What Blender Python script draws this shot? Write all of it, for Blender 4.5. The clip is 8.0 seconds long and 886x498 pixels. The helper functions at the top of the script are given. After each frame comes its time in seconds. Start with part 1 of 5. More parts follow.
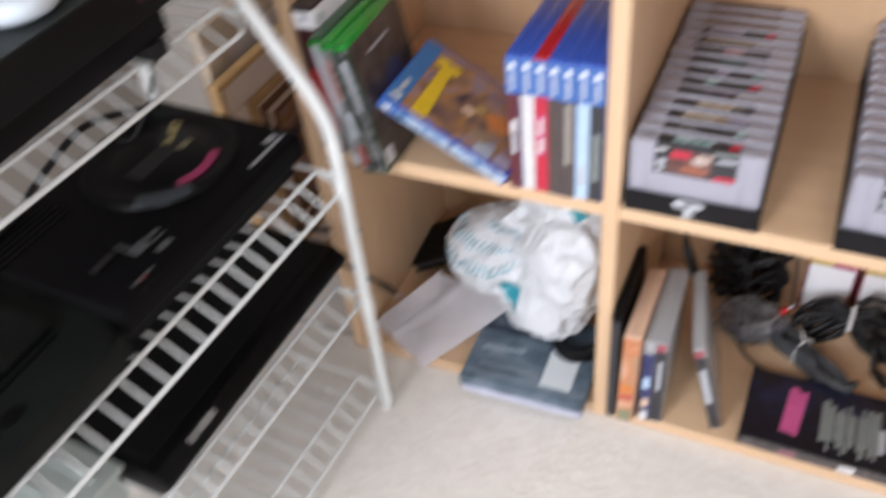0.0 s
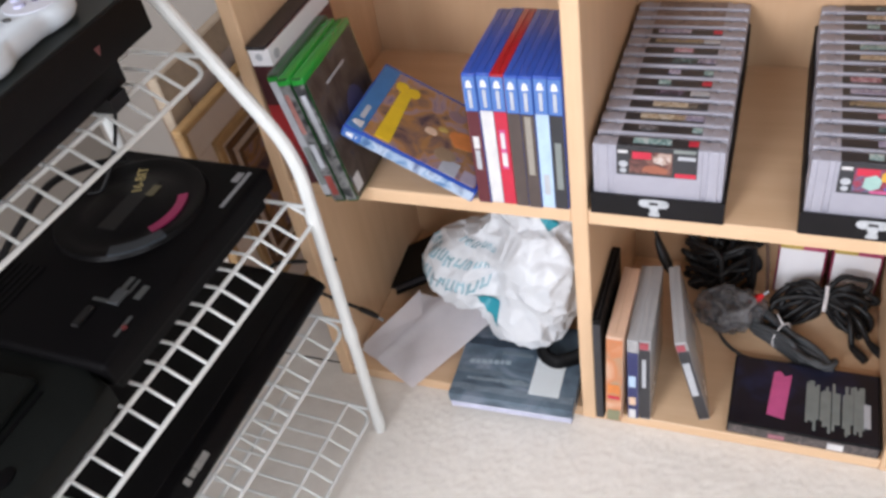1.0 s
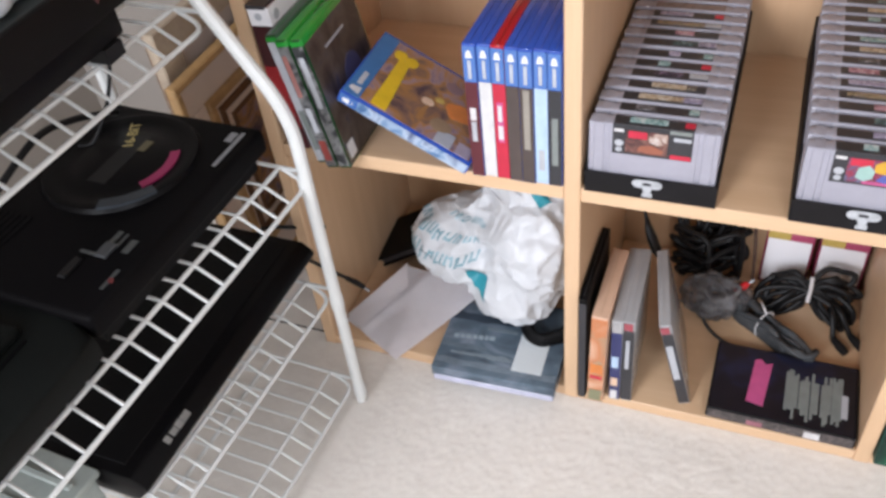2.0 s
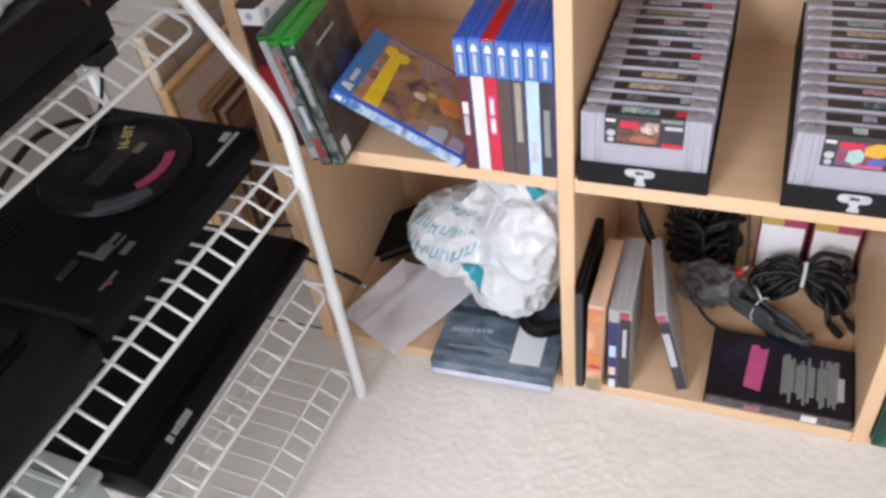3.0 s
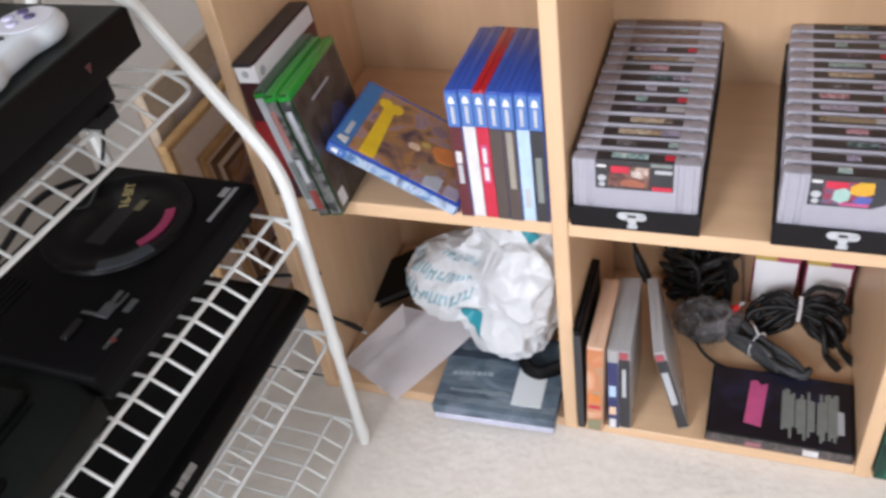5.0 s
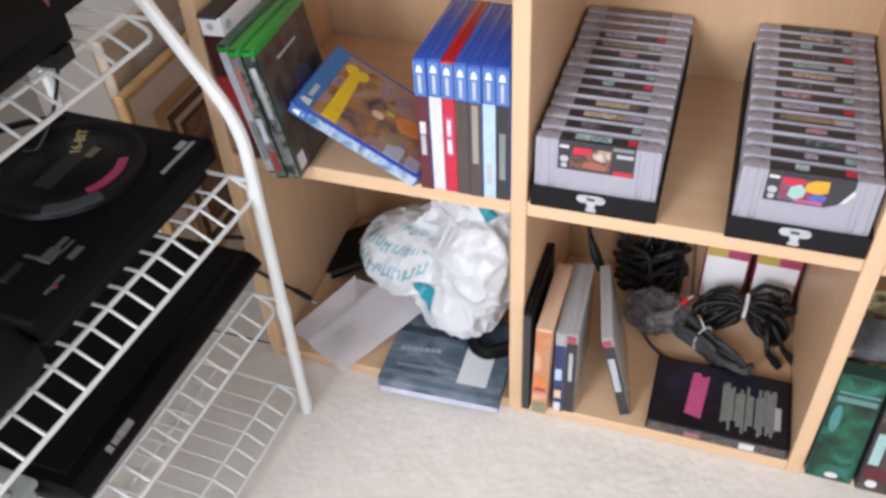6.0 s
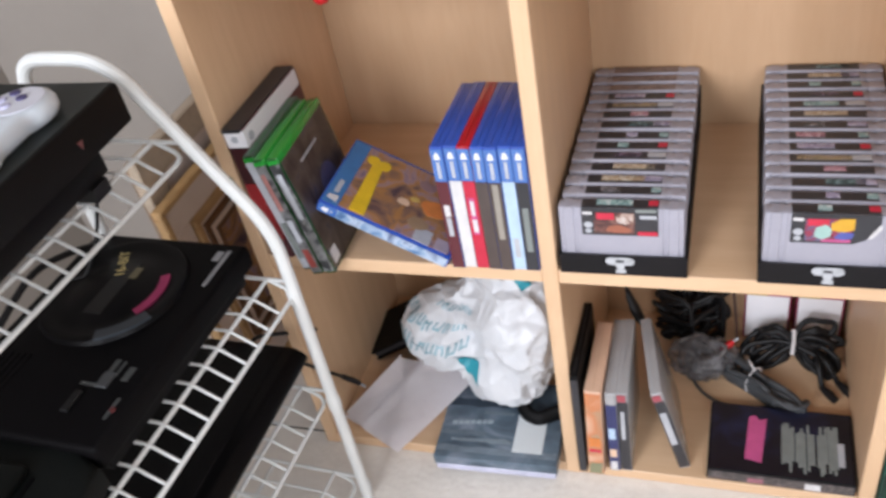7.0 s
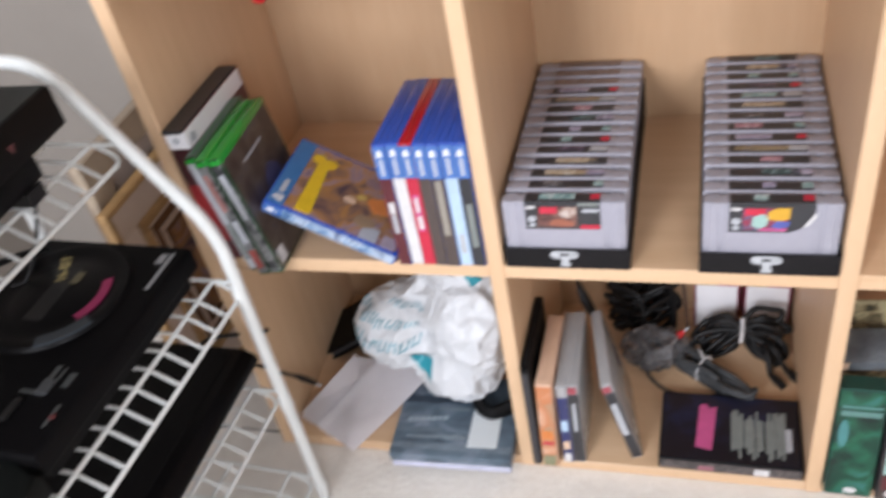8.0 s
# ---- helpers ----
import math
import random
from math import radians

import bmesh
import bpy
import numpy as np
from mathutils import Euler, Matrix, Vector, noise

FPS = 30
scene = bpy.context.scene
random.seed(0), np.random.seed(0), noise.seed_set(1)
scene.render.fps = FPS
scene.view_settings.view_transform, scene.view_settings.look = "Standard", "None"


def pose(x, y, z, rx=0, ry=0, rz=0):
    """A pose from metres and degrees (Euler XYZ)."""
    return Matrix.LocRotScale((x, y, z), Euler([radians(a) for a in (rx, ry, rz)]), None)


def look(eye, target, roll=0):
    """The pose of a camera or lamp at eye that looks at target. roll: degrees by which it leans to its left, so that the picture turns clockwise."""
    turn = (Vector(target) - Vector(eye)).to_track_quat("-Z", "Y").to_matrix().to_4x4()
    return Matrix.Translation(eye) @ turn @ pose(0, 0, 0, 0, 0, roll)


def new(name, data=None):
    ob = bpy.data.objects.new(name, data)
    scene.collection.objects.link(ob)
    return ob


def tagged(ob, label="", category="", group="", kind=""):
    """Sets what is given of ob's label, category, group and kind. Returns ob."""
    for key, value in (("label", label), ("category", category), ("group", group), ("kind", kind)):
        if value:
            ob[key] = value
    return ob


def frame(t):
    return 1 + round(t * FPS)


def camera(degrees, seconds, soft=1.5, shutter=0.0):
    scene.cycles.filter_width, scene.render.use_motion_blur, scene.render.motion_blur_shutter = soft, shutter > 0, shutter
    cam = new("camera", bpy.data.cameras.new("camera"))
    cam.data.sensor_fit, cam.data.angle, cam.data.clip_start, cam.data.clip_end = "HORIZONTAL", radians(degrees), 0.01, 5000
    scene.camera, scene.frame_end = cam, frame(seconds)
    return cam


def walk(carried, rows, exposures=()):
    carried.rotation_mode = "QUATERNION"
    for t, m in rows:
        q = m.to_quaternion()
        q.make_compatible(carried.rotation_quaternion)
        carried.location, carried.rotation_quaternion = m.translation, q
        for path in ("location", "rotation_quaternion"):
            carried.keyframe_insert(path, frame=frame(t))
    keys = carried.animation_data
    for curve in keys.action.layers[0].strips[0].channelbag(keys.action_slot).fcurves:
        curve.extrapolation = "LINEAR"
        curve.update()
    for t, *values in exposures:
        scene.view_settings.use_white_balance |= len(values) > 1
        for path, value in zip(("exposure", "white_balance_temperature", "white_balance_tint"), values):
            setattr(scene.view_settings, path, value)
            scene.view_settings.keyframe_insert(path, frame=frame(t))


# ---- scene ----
cam = camera(54.4, 8.0, soft=3.0, shutter=0.9)
PATH = [
    (0, (0.183, -0.72, 1.003), (-0.517, 0.579, -0.347), -6.9),
    (0.1, (0.195, -0.711, 1.007), (-0.497, 0.606, -0.33), -7.2),
    (0.3, (0.191, -0.716, 1.002), (-0.152, -0.057, 0.334), -9.9),
    (0.5, (0.19, -0.719, 1.0), (-0.488, 0.603, -0.339), -11.1),
    (0.8, (0.193, -0.721, 1.012), (-0.139, -0.053, 0.346), -11.5),
    (1, (0.192, -0.724, 1.012), (-0.472, 0.618, -0.314), -11.1),
    (1.2, (0.189, -0.725, 1.002), (-0.141, -0.056, 0.337), -10.1),
    (1.5, (0.191, -0.732, 0.998), (-0.455, 0.596, -0.351), -8.6),
    (1.7, (0.186, -0.733, 1.0), (-0.44, 0.595, -0.357), -7.5),
    (2.8, (0.192, -0.735, 1.005), (-0.421, 0.586, -0.365), -8.4),
    (3, (0.189, -0.739, 1.005), (-0.425, 0.584, -0.364), -8.8),
    (3.2, (0.189, -0.739, 0.999), (-0.118, -0.083, 0.31), -8.3),
    (3.5, (0.188, -0.741, 1.006), (-0.421, 0.571, -0.375), -6.9),
    (3.8, (0.19, -0.741, 1.022), (-0.127, -0.077, 0.345), -8.8),
    (4, (0.19, -0.739, 1.028), (-0.46, 0.598, -0.309), -9.9),
    (4.2, (0.19, -0.736, 1.027), (-0.473, 0.604, -0.303), -10.3),
    (5.3, (0.196, -0.744, 1.017), (-0.395, 0.65, -0.29), -9.1),
    (5.5, (0.194, -0.746, 1.007), (-0.358, 0.651, -0.314), -7.0),
    (5.8, (0.191, -0.748, 1.006), (-0.07, -0.047, 0.343), -3.8),
    (6, (0.191, -0.748, 1.006), (-0.325, 0.646, -0.332), -3.5),
    (6.2, (0.197, -0.746, 1.014), (-0.059, -0.046, 0.347), -3.2),
    (6.5, (0.205, -0.742, 1.039), (-0.355, 0.685, -0.246), -8.7),
    (6.8, (0.205, -0.741, 1.043), (-0.1, -0.022, 0.418), -11.6),
    (7, (0.204, -0.741, 1.04), (-0.421, 0.705, -0.192), -12.2),
    (7.2, (0.204, -0.739, 1.041), (-0.118, -0.019, 0.426), -12.9),
    (7.5, (0.216, -0.739, 1.036), (-0.391, 0.732, -0.175), -11.6),
    (7.8, (0.226, -0.736, 1.033), (-0.067, -0.013, 0.407), -11.9),
    (7.9, (0.229, -0.735, 1.037), (-0.35, 0.709, -0.22), -12.2),
    (8, (0.231, -0.735, 1.036), (-0.328, 0.724, -0.213), -12.0),
]
walk(cam, [(t, look(eye, target, roll)) for t, eye, target, roll in PATH])

# ---- light ----
world = bpy.data.worlds.new("world")
scene.world = world
world.use_nodes = True
_wn = world.node_tree.nodes
_sky = _wn.new("ShaderNodeTexSky")
_sky.sky_type, _sky.sun_disc = "NISHITA", False
_sky.sun_elevation, _sky.sun_rotation = radians(40), radians(200)
world.node_tree.links.new(_sky.outputs[0], _wn["Background"].inputs[0])
_wn["Background"].inputs[1].default_value = 0.12
scene.view_settings.exposure = 0.03


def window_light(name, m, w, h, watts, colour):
    """Daylight that comes in through the opening of a window out of view."""
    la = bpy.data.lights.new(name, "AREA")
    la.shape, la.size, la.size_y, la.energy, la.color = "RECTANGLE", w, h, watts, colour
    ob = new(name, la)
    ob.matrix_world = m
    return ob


# unseen windows behind the viewer, the second added as weaker fill: x0, x1, z0, z1 of each opening
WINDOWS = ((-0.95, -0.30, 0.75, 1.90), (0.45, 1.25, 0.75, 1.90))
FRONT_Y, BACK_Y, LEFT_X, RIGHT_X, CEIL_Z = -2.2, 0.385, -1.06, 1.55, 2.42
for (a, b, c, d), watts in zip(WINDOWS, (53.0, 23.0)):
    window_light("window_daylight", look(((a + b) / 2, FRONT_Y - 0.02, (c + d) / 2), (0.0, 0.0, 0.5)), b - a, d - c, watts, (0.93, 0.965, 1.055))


# ---- materials ----
def mat(name, base, rough=0.5, metal=0.0, vary=0.08, scale=30.0, bump=0.0, bscale=200.0, spec=0.5, stretch=(1, 1, 1), coat=0.0, trans=0.0, second=None, per_object=0.0, alpha=1.0):
    """Principled surface with a colour that varies at two scales and fine relief."""
    m = bpy.data.materials.new(name)
    m.use_nodes = True
    nt = m.node_tree
    N, L = nt.nodes, nt.links
    b = N["Principled BSDF"]
    tc, mp = N.new("ShaderNodeTexCoord"), N.new("ShaderNodeMapping")
    mp.inputs["Scale"].default_value = stretch
    L.new(tc.outputs["Object"], mp.inputs[0])
    n1, n2 = N.new("ShaderNodeTexNoise"), N.new("ShaderNodeTexNoise")
    for n, s, d in ((n1, scale, 4), (n2, scale * 6.3, 3)):
        n.inputs["Scale"].default_value, n.inputs["Detail"].default_value = s, d
        L.new(mp.outputs[0], n.inputs["Vector"])
    add = N.new("ShaderNodeMath")
    add.operation = "MULTIPLY_ADD"
    add.inputs[1].default_value = 0.45
    L.new(n2.outputs[0], add.inputs[0])
    L.new(n1.outputs[0], add.inputs[2])
    ramp = N.new("ShaderNodeMapRange")
    ramp.inputs[1].default_value, ramp.inputs[2].default_value = 0.45, 1.0
    L.new(add.outputs[0], ramp.inputs[0])
    mix = N.new("ShaderNodeMix")
    mix.data_type = "RGBA"
    lo = second if second else [max(0.0, c * (1 - vary)) for c in base]
    hi = base if second else [min(1.0, c * (1 + vary)) for c in base]
    mix.inputs[6].default_value, mix.inputs[7].default_value = (*lo, 1), (*hi, 1)
    L.new(ramp.outputs[0], mix.inputs[0])
    out = mix.outputs[2]
    if per_object:
        oi, hsv, mr = N.new("ShaderNodeObjectInfo"), N.new("ShaderNodeHueSaturation"), N.new("ShaderNodeMapRange")
        mr.inputs[3].default_value, mr.inputs[4].default_value = 1 - per_object, 1 + per_object
        L.new(oi.outputs["Random"], mr.inputs[0])
        L.new(mr.outputs[0], hsv.inputs["Value"])
        L.new(out, hsv.inputs["Color"])
        out = hsv.outputs[0]
    L.new(out, b.inputs["Base Color"])
    b.inputs["Metallic"].default_value = metal
    b.inputs["Specular IOR Level"].default_value = spec
    b.inputs["Coat Weight"].default_value = coat
    b.inputs["Transmission Weight"].default_value = trans
    b.inputs["Alpha"].default_value = alpha
    rr = N.new("ShaderNodeMapRange")
    rr.inputs[3].default_value, rr.inputs[4].default_value = max(0.02, rough - 0.07), min(1, rough + 0.07)
    L.new(n1.outputs[0], rr.inputs[0])
    L.new(rr.outputs[0], b.inputs["Roughness"])
    if bump:
        n3, bp = N.new("ShaderNodeTexNoise"), N.new("ShaderNodeBump")
        n3.inputs["Scale"].default_value, n3.inputs["Detail"].default_value = bscale, 3
        L.new(mp.outputs[0], n3.inputs["Vector"])
        bp.inputs["Strength"].default_value, bp.inputs["Distance"].default_value = bump, 0.002
        L.new(n3.outputs[0], bp.inputs["Height"])
        L.new(bp.outputs[0], b.inputs["Normal"])
    return m


def plastic(name, base, rough=0.35, **k):
    return mat(name, base, rough, vary=k.pop("vary", 0.06), scale=k.pop("scale", 25), bump=k.pop("bump", 0.05), bscale=900, **k)


def printed(name, colours, scale=30.0, rough=0.35, distort=1.5):
    """Printed artwork: irregular patches of several inks."""
    m = bpy.data.materials.new(name)
    m.use_nodes = True
    N, L = m.node_tree.nodes, m.node_tree.links
    b = N["Principled BSDF"]
    b.inputs["Roughness"].default_value = rough
    tc, n = N.new("ShaderNodeTexCoord"), N.new("ShaderNodeTexNoise")
    n.inputs["Scale"].default_value, n.inputs["Detail"].default_value, n.inputs["Distortion"].default_value = scale, 3, distort
    oi, off = N.new("ShaderNodeObjectInfo"), N.new("ShaderNodeVectorMath")
    off.operation = "MULTIPLY_ADD"
    off.inputs[1].default_value, off.inputs[2].default_value = (7, 5, 3), (0, 0, 0)
    L.new(oi.outputs["Random"], off.inputs[0])
    add = N.new("ShaderNodeVectorMath")
    L.new(tc.outputs["Object"], add.inputs[0])
    L.new(off.outputs[0], add.inputs[1])
    L.new(add.outputs[0], n.inputs["Vector"])
    cr = N.new("ShaderNodeValToRGB")
    els = cr.color_ramp.elements
    k = len(colours)
    for i, c in enumerate(colours):
        p = 0.3 + 0.4 * i / max(1, k - 1)
        e = els[i] if i < 2 else els.new(p)
        e.position, e.color = p, (*c, 1)
    L.new(n.outputs[0], cr.inputs[0])
    L.new(cr.outputs[0], b.inputs["Base Color"])
    return m


WOOD_B, WOOD_D = (0.69, 0.472, 0.298), (0.62, 0.404, 0.239)
wood_v = mat("birch_laminate_upright", WOOD_B, 0.42, second=WOOD_D, scale=9, stretch=(6, 6, 0.5), bump=0.04, bscale=60, per_object=0.03)
wood_h = mat("birch_laminate_level", WOOD_B, 0.42, second=WOOD_D, scale=9, stretch=(0.5, 6, 6), bump=0.04, bscale=60, per_object=0.03)
wood_back = mat("birch_backing", (0.575, 0.373, 0.223), 0.5, second=(0.52, 0.327, 0.186), scale=6, stretch=(4, 4, 0.5), bump=0.03, bscale=80)
carpet_m = mat("beige_carpet", (0.80, 0.755, 0.70), 0.95, second=(0.73, 0.68, 0.625), scale=38, bump=0.35, bscale=700, spec=0.1)
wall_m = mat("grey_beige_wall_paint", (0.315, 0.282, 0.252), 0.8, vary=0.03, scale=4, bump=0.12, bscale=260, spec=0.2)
# only for walls out of view: paler than the seen walls, to reflect more light
bounce_wall = mat("offwhite_bounce_paint", (0.74, 0.725, 0.70), 0.8, vary=0.03, scale=4, bump=0.12, bscale=260, spec=0.2)
ceil_m = mat("ceiling_paint", (0.80, 0.79, 0.77), 0.9, vary=0.02, scale=4, bump=0.15, bscale=150, spec=0.2)
white_wire = mat("white_coated_wire", (0.70, 0.71, 0.695), 0.38, vary=0.04, scale=40, bump=0.05, bscale=500)
black_pl = plastic("black_plastic", (0.0038, 0.0034, 0.0038), 0.5, spec=0.05)
black_gloss = plastic("black_gloss_plastic", (0.0042, 0.0038, 0.0042), 0.35, spec=0.09)
black_matt = mat("black_textured_plastic", (0.0034, 0.0032, 0.0036), 0.55, spec=0.14, vary=0.15, scale=20, bump=0.25, bscale=1400)
dark_green_pl = mat("dark_grey_green_plastic", (0.0045, 0.0056, 0.0052), 0.55, spec=0.14, vary=0.25, scale=14, bump=0.2, bscale=1200)
grey_pl = plastic("cartridge_grey_plastic", (0.33, 0.32, 0.37), 0.45, per_object=0.08)
card_black = mat("black_card", (0.010, 0.009, 0.010), 0.6, spec=0.15, vary=0.2, scale=18, bump=0.1, bscale=500)
logo_white = mat("printed_pale_grey", (0.42, 0.43, 0.45), 0.5, vary=0.25, scale=120)
pad_grey = plastic("pale_grey_plastic", (0.525, 0.57, 0.62), 0.38)
purple = plastic("purple_plastic", (0.055, 0.045, 0.13), 0.35)
lavender = plastic("lavender_plastic", (0.44, 0.44, 0.60), 0.4)
pink_print = mat("magenta_print", (0.30, 0.015, 0.09), 0.4, vary=0.1)
gold_print = mat("gold_print", (0.42, 0.33, 0.13), 0.4, vary=0.1)
white_print = mat("white_print", (0.70, 0.70, 0.70), 0.45, vary=0.06)
blue_case = plastic("clear_blue_case", (0.030, 0.085, 0.42), 0.25, coat=0.3)
blue_band = plastic("pale_blue_spine_band", (0.065, 0.16, 0.43), 0.25, coat=0.3)
red_case = plastic("clear_red_case", (0.42, 0.012, 0.02), 0.22, coat=0.3)
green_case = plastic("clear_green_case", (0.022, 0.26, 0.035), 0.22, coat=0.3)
clear_grey = plastic("clear_grey_case", (0.34, 0.335, 0.34), 0.25, coat=0.2)
paper_white = mat("white_paper", (0.78, 0.76, 0.78), 0.7, vary=0.03, scale=12, bump=0.05, bscale=300)
envelope_m = mat("translucent_white_paper", (0.90, 0.865, 0.89), 0.6, vary=0.04, scale=15)
bag_m = mat("white_plastic_bag", (0.64, 0.65, 0.675), 0.33, vary=0.05, scale=14, bump=0.2, bscale=75, trans=0.10, spec=0.35)
teal_m = mat("teal_print", (0.02, 0.24, 0.30), 0.4, vary=0.15)
steel_blue = printed("grey_blue_box_print", [(0.045, 0.065, 0.09), (0.095, 0.135, 0.175), (0.20, 0.235, 0.29)], 14)
gold_frame = mat("gilt_wood_moulding", (0.47, 0.29, 0.13), 0.45, vary=0.2, scale=40)
brown_wood = mat("dark_brown_wood", (0.15, 0.065, 0.025), 0.45, vary=0.25, scale=14, stretch=(1, 0.3, 3))
mat_board = mat("cream_mat_board", (0.72, 0.60, 0.52), 0.8, vary=0.04, scale=20)
rubber = plastic("black_cable_rubber", (0.010, 0.0095, 0.010), 0.45, spec=0.25)
rubber_grey = plastic("dark_grey_cable_rubber", (0.05, 0.052, 0.055), 0.5, spec=0.3)
cord_brown = plastic("brown_cord", (0.06, 0.03, 0.02), 0.5)
film_m = mat("clear_wrapping_film", (0.30, 0.29, 0.30), 0.34, vary=0.4, scale=45, bump=1.0, bscale=110, trans=0.5, spec=0.3, alpha=0.42)
pale_box_m = mat("pale_grey_green_plastic", (0.48, 0.53, 0.50), 0.35, vary=0.12, scale=25, trans=0.2)
red_pl = plastic("red_plastic", (0.55, 0.015, 0.02), 0.3)


def ink(name, c, rough=0.4):
    return mat(name, c, rough, vary=0.12, scale=60)


maroon, crimson, umber, taupe, sky_ink, near_black, offwhite, orange, olive, navy, cream, gold_ink, pink_ink, grey_ink, yellow_ink, silver = (
    ink("maroon_print", (0.10, 0.018, 0.025)), ink("crimson_print", (0.50, 0.02, 0.05)), ink("umber_print", (0.075, 0.055, 0.05)),
    ink("taupe_print", (0.30, 0.27, 0.23)), ink("pale_blue_print", (0.42, 0.55, 0.70)), ink("charcoal_print", (0.03, 0.03, 0.035)),
    ink("offwhite_print", (0.62, 0.60, 0.60)), ink("orange_print", (0.62, 0.20, 0.05)), ink("olive_print", (0.22, 0.22, 0.13)),
    ink("navy_print", (0.03, 0.035, 0.12)), ink("cream_print", (0.66, 0.46, 0.32)), ink("gold_ink_print", (0.50, 0.36, 0.10)),
    ink("pink_print", (0.52, 0.09, 0.24)), ink("grey_print", (0.20, 0.22, 0.21)),
    ink("yellow_print", (0.70, 0.46, 0.02)), ink("silver_print", (0.42, 0.43, 0.46)))
art_warm = printed("warm_cover_artwork", [(0.05, 0.03, 0.05), (0.20, 0.11, 0.08), (0.36, 0.17, 0.05), (0.30, 0.20, 0.22), (0.14, 0.10, 0.16)], 22)
art_dark = printed("dark_cover_artwork", [(0.015, 0.012, 0.012), (0.05, 0.035, 0.03), (0.09, 0.07, 0.06), (0.03, 0.03, 0.06)], 18)
art_green = printed("green_cover_artwork", [(0.004, 0.016, 0.012), (0.006, 0.045, 0.028), (0.010, 0.095, 0.050), (0.03, 0.14, 0.12)], 24)
art_red = printed("red_label_artwork", [(0.02, 0.012, 0.012), (0.07, 0.03, 0.03), (0.15, 0.06, 0.05), (0.22, 0.13, 0.10)], 60)
art_multi = printed("bright_label_artwork", [(0.05, 0.02, 0.03), (0.28, 0.03, 0.06), (0.16, 0.06, 0.12), (0.10, 0.12, 0.20)], 55)
art_blue = printed("night_blue_artwork", [(0.006, 0.006, 0.010), (0.008, 0.008, 0.014), (0.014, 0.018, 0.05)], 12)
top_prints = [printed("label_print_%s" % n, c, 90) for n, c in (
    ("plum", [(0.02, 0.015, 0.02), (0.05, 0.02, 0.03), (0.30, 0.08, 0.14)]), ("sand", [(0.02, 0.02, 0.02), (0.32, 0.25, 0.15), (0.25, 0.2, 0.2)]),
    ("grey", [(0.02, 0.02, 0.02), (0.06, 0.06, 0.06), (0.4, 0.38, 0.42)]), ("lilac", [(0.02, 0.02, 0.03), (0.04, 0.03, 0.05), (0.34, 0.26, 0.40)]),
    ("teal", [(0.02, 0.03, 0.03), (0.04, 0.09, 0.10), (0.25, 0.36, 0.38)]))]


# ---- mesh helpers ----
def finish(name, bm, material, smooth=None):
    bmesh.ops.recalc_face_normals(bm, faces=bm.faces)
    me = bpy.data.meshes.new(name)
    bm.to_mesh(me)
    bm.free()
    for m in (material if isinstance(material, (list, tuple)) else [material]):
        me.materials.append(m)
    if smooth is not None:
        me.shade_smooth()
        if smooth < 180:
            me.set_sharp_from_angle(angle=radians(smooth))
    return me


def part(name, bm, material, parent, label="", m=None, smooth=35):
    ob = new(name, finish(name, bm, material, smooth))
    ob.parent = parent
    if m is not None:
        ob.matrix_basis = m
    return tagged(ob, label)


def share(name, me, parent, m=None):
    ob = new(name, me)
    ob.parent = parent
    if m is not None:
        ob.matrix_basis = m
    return ob


def thing(name, label, category, m=None, group="", kind=""):
    ob = new(name)
    ob.empty_display_size = 0.05
    if m is not None:
        ob.matrix_basis = m
    return tagged(ob, label, category, group, kind)


def whole(name, bm, material, label, category, m=None, group="", kind="", smooth=35):
    ob = new(name, finish(name, bm, material, smooth))
    if m is not None:
        ob.matrix_basis = m
    return tagged(ob, label, category, group, kind)


def block(x0, x1, y0, y1, z0, z1, bevel=0.0, seg=1, bm=None):
    own = bmesh.new()
    bmesh.ops.create_cube(own, size=1, matrix=Matrix.Translation(((x0 + x1) / 2, (y0 + y1) / 2, (z0 + z1) / 2)) @ Matrix.Diagonal((x1 - x0, y1 - y0, z1 - z0, 1)))
    if bevel:
        bmesh.ops.bevel(own, geom=own.edges[:], offset=bevel, segments=seg, affect="EDGES", profile=0.5)
    if bm is None:
        return own
    join(bm, own)
    return bm


def join(bm, other):
    me = bpy.data.meshes.new("join")
    other.to_mesh(me)
    other.free()
    bm.from_mesh(me)
    bpy.data.meshes.remove(me)


def tube(points, r, seg=8, bm=None, closed=False, flat=1.0):
    """A round rod along points."""
    bm = bm or bmesh.new()
    P = [Vector(p) for p in points]
    n = len(P)
    rings, side = [], None
    for i, p in enumerate(P):
        a, b = (P[i - 1], P[(i + 1) % n]) if closed else (P[max(0, i - 1)], P[min(n - 1, i + 1)])
        t = (b - a).normalized()
        if side is None:
            side = t.orthogonal().normalized()
        side = (side - t * side.dot(t)).normalized()
        up = t.cross(side)
        rad = r[i] if isinstance(r, (list, tuple)) else r
        rings.append([bm.verts.new(p + rad * (math.cos(2 * math.pi * k / seg) * side + flat * math.sin(2 * math.pi * k / seg) * up)) for k in range(seg)])
    for i in range(n if closed else n - 1):
        A, B = rings[i], rings[(i + 1) % n]
        for k in range(seg):
            bm.faces.new((A[k], A[(k + 1) % seg], B[(k + 1) % seg], B[k]))
    if not closed:
        bm.faces.new(rings[0][::-1])
        bm.faces.new(rings[-1])
    return bm


